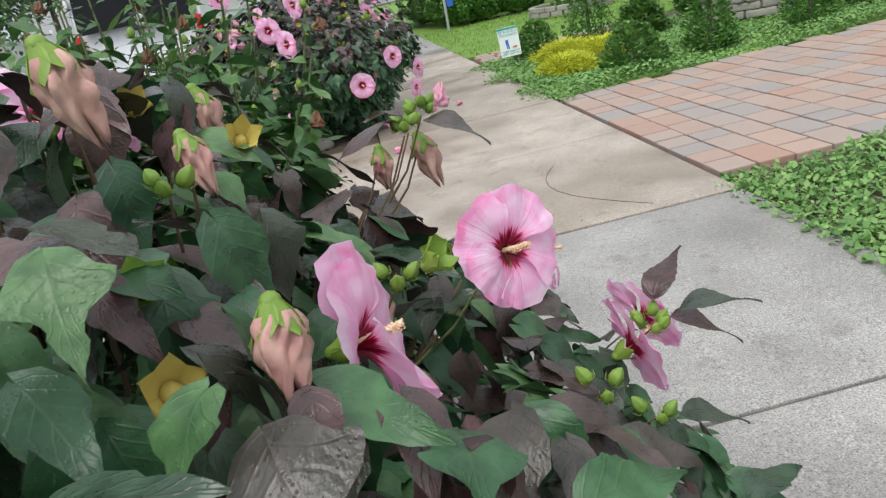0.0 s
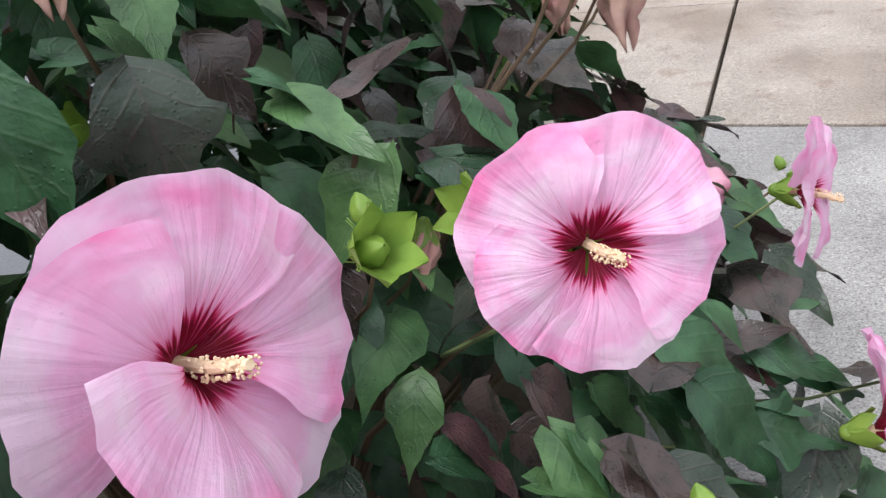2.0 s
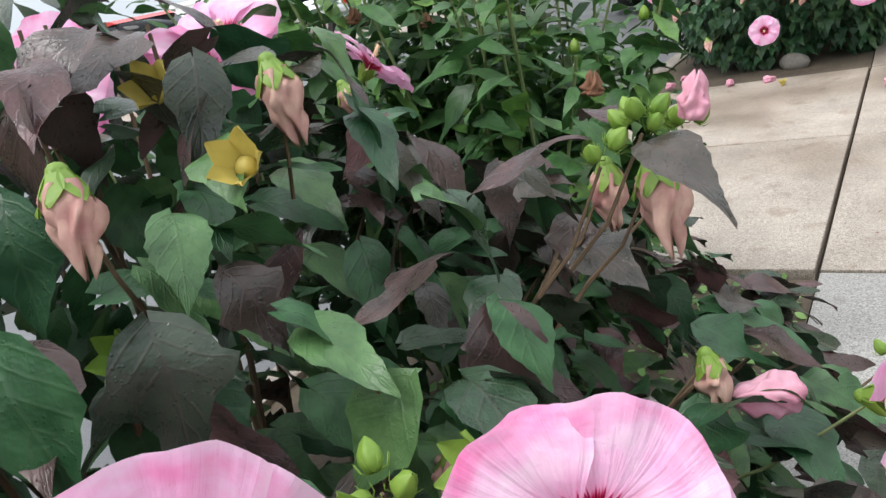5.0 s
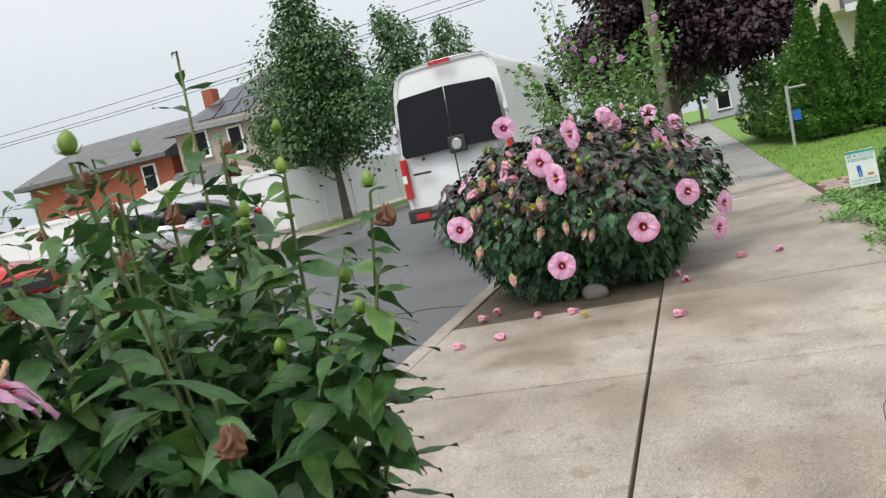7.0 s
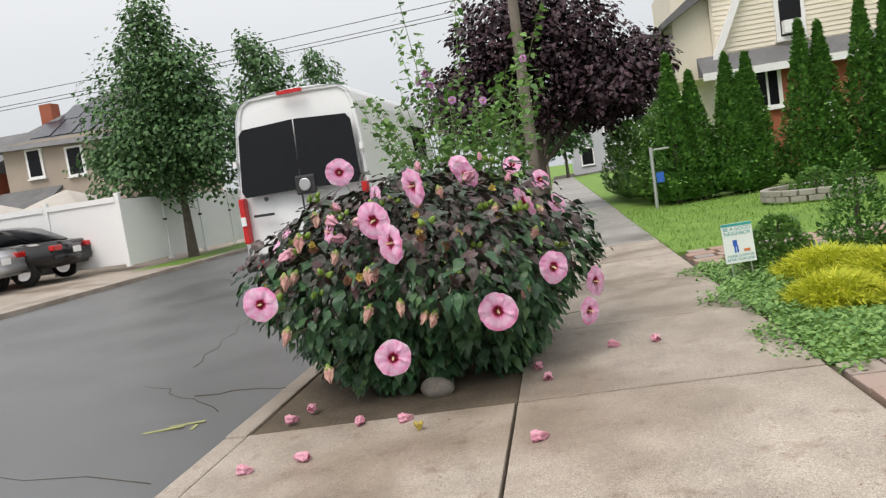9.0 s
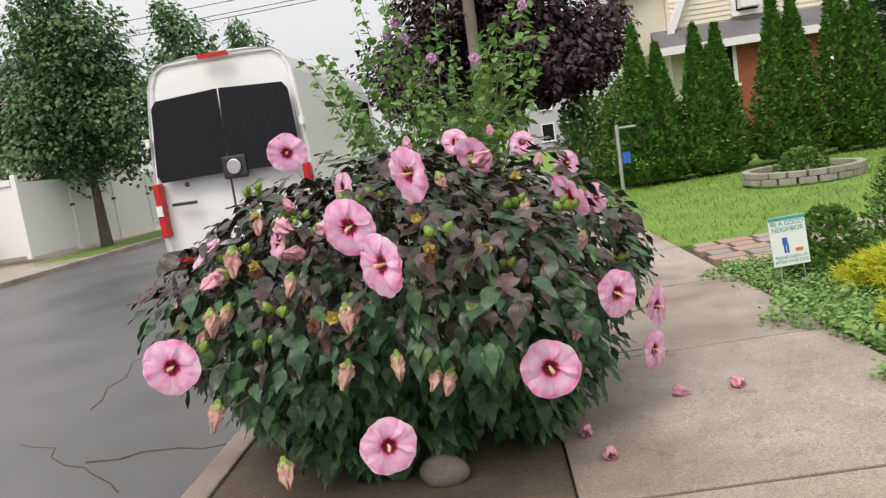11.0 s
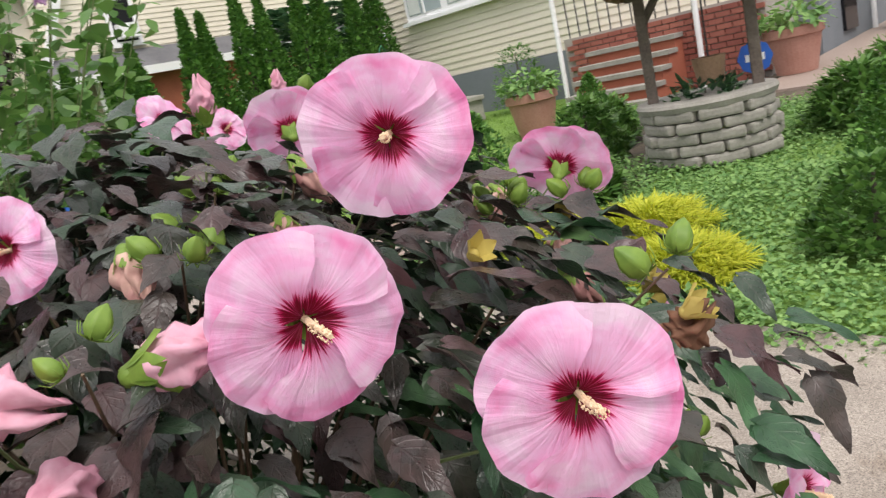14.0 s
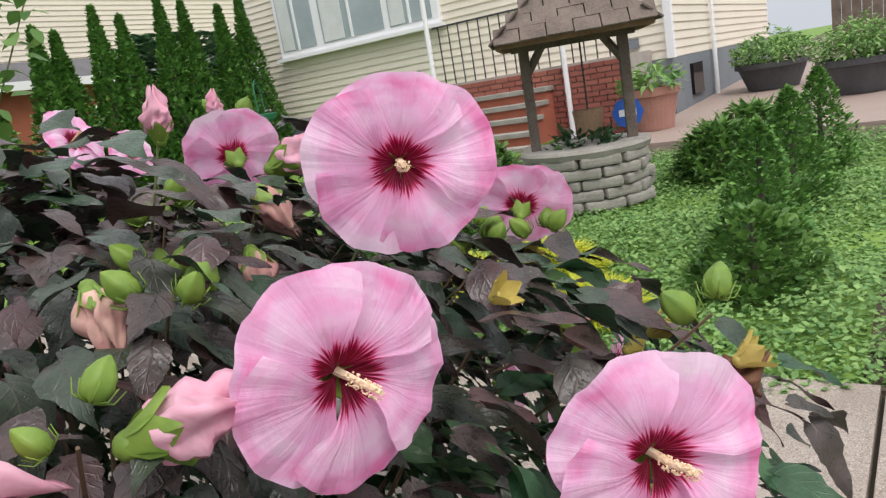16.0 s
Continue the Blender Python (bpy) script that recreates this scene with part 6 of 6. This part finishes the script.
pole = thing("utility_pole", "weathered wooden utility pole at the kerb", "pole", pose(-0.12, 19.0, 0))
bm = bmesh.new()
tube(bm, [(0, 0, -0.1), (0.01, 0, 4), (0.02, 0, 9)], 0.14, 0.10, 12)
part("shaft", bm, M_POLE, pole)
boxpart("crossarm", (0, 0, 8.2, 2.2, 0.1, 0.12), M_POLE, pole)
pole2 = thing("utility_pole", "distant utility pole beyond the trees", "pole", pose(-0.1, 38.0, 0))
bm = bmesh.new()
tube(bm, [(0, 0, -0.1), (0, 0, 10)], 0.15, 0.10, 10)
part("shaft", bm, M_POLE, pole2)
for i, (a, b) in enumerate((((0.5, 30, 7.9), (-45, 30, 7.5)), ((0.5, 30, 7.5), (-45, 30, 7.1)), ((0.5, 30, 7.35), (-45, 30, 6.95)), ((0.3, 19, 8.2), (0.2, 60, 8.5)), ((-0.5, 19, 7.2), (-0.4, 38, 7.4)))):
    t = thing("overhead_wire", "thin dark overhead wire", "wire", pose(0, 0, 0), "overhead wires")
    bm = bmesh.new()
    A, B = Vector(a), Vector(b)
    tube(bm, [A.lerp(B, s / 12) - Vector((0, 0, 0.35 * 4 * (s / 12) * (1 - s / 12))) for s in range(13)], 0.014, 0.014, 5)
    part("cable", bm, M_BLACK, t)
far = thing("house", "pale two-storey house at the end of the street", "house", pose(0, 0, 0))
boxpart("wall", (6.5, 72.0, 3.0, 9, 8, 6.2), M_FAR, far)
bm = bmesh.new()
prism(bm, [(67.5, 6.0), (72, 9.0), (76.5, 6.0)], 0, 1.6, 11.4)
part("roof", bm, M_ROOF, far)
for x in (3.2, 5.4, 8.0):
    window(far, 1, 68.0, x, 4.2, 1.0, 1.4, bars=0)
    window(far, 1, 68.0, x, 1.5, 1.0, 1.4, bars=0)
mid = thing("house", "white house behind the plum tree across the street", "house", pose(0, 0, 0))
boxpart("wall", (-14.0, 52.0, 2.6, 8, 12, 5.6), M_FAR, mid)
bm = bmesh.new()
prism(bm, [(-18.3, 5.2), (-14, 8.0), (-9.7, 5.2)], 1, 45.7, 58.3)
part("roof", bm, M_ROOF, mid)
for y in (48, 51, 54):
    window(mid, 0, -10.0, y, 3.6, 1.0, 1.3, out=1, bars=0)

back_fence = thing("board_fence", "grey wooden board fence behind the driveway", "fence", pose(0, 0, 0))
for k in range(34):
    boxpart("board", (19.0, 1.0 + 0.21 * k, 1.3, 0.04, 0.2, 1.9), M_WOOD, back_fence, bevel=0.006)

# small litter, a crack and a faded mark on the ground
specks = []
rs = random.Random(21)
for k in range(110):
    x, y = rs.uniform(-1.5, 1.5), rs.uniform(3.1, 9.0)
    if x < -0.05 and y > 6.1:
        continue
    specks.append(Matrix.Translation((x, y, g(x) + 0.004)) @ Matrix.Rotation(rs.uniform(0, 6), 4, "Z") @ Matrix.Scale(rs.uniform(0.004, 0.012), 4))
tagged(scatter("litter", LEAF_ROUND[0], LEAF_ROUND[1], specks, M_BROWN), "tiny brown plant litter on the wet pavement", "litter", kind="stuff")
crack = thing("pavement_crack", "thin curved crack in a pavement slab", "crack", kind="structure")
bm = bmesh.new()
tube(bm, [(1.15 - 0.32 * math.sin(s * 0.32), 3.15 + 0.13 * s, g(1.15) + 0.0005 - 0.0096 * math.sin(s * 0.32)) for s in range(9)], 0.0025, 0.002, 4)
part("crack_line", bm, M_JOINT, crack)
mark = thing("road_mark", "faded yellow-green utility paint mark on the asphalt", "marking", kind="structure")
for k, (dx, dy, w, turn) in enumerate(((0, 0, 0.26, 0.35), (0.12, 0.10, 0.24, 0.30), (0.20, 0.04, 0.10, 1.7))):
    boxpart("stroke", (-2.42 + dx, 6.72 + dy, -0.157 - 0.0055 * k, w, 0.028, 0.006), M_MARK, mark, rot=Matrix.Rotation(turn, 4, "Z"))
# long cracks and tar seams in the asphalt
seams = thing("road_cracks", "dark tarred cracks wandering over the asphalt", "crack", kind="structure")
for x0, y0, dx, dy, w in ((-2.2, 7.1, -0.13, 0.10, 0.010), (-2.6, 7.5, 0.16, 0.02, 0.014), (-2.0, 5.9, -0.22, 0.03, 0.008), (-3.1, 8.4, -0.05, 0.24, 0.009)):
    bm = bmesh.new()
    pts = []
    for k in range(9):
        x, y = x0 + dx * k + 0.04 * math.sin(2.3 * k), y0 + dy * k + 0.04 * math.sin(1.7 * k + x0)
        pts.append((x, y, -0.19 + (-1.68 - x) * 0.039))
    tube(bm, pts, w * 0.55, w * 0.25, 5)
    part("crack_line", bm, M_JOINT, seams)
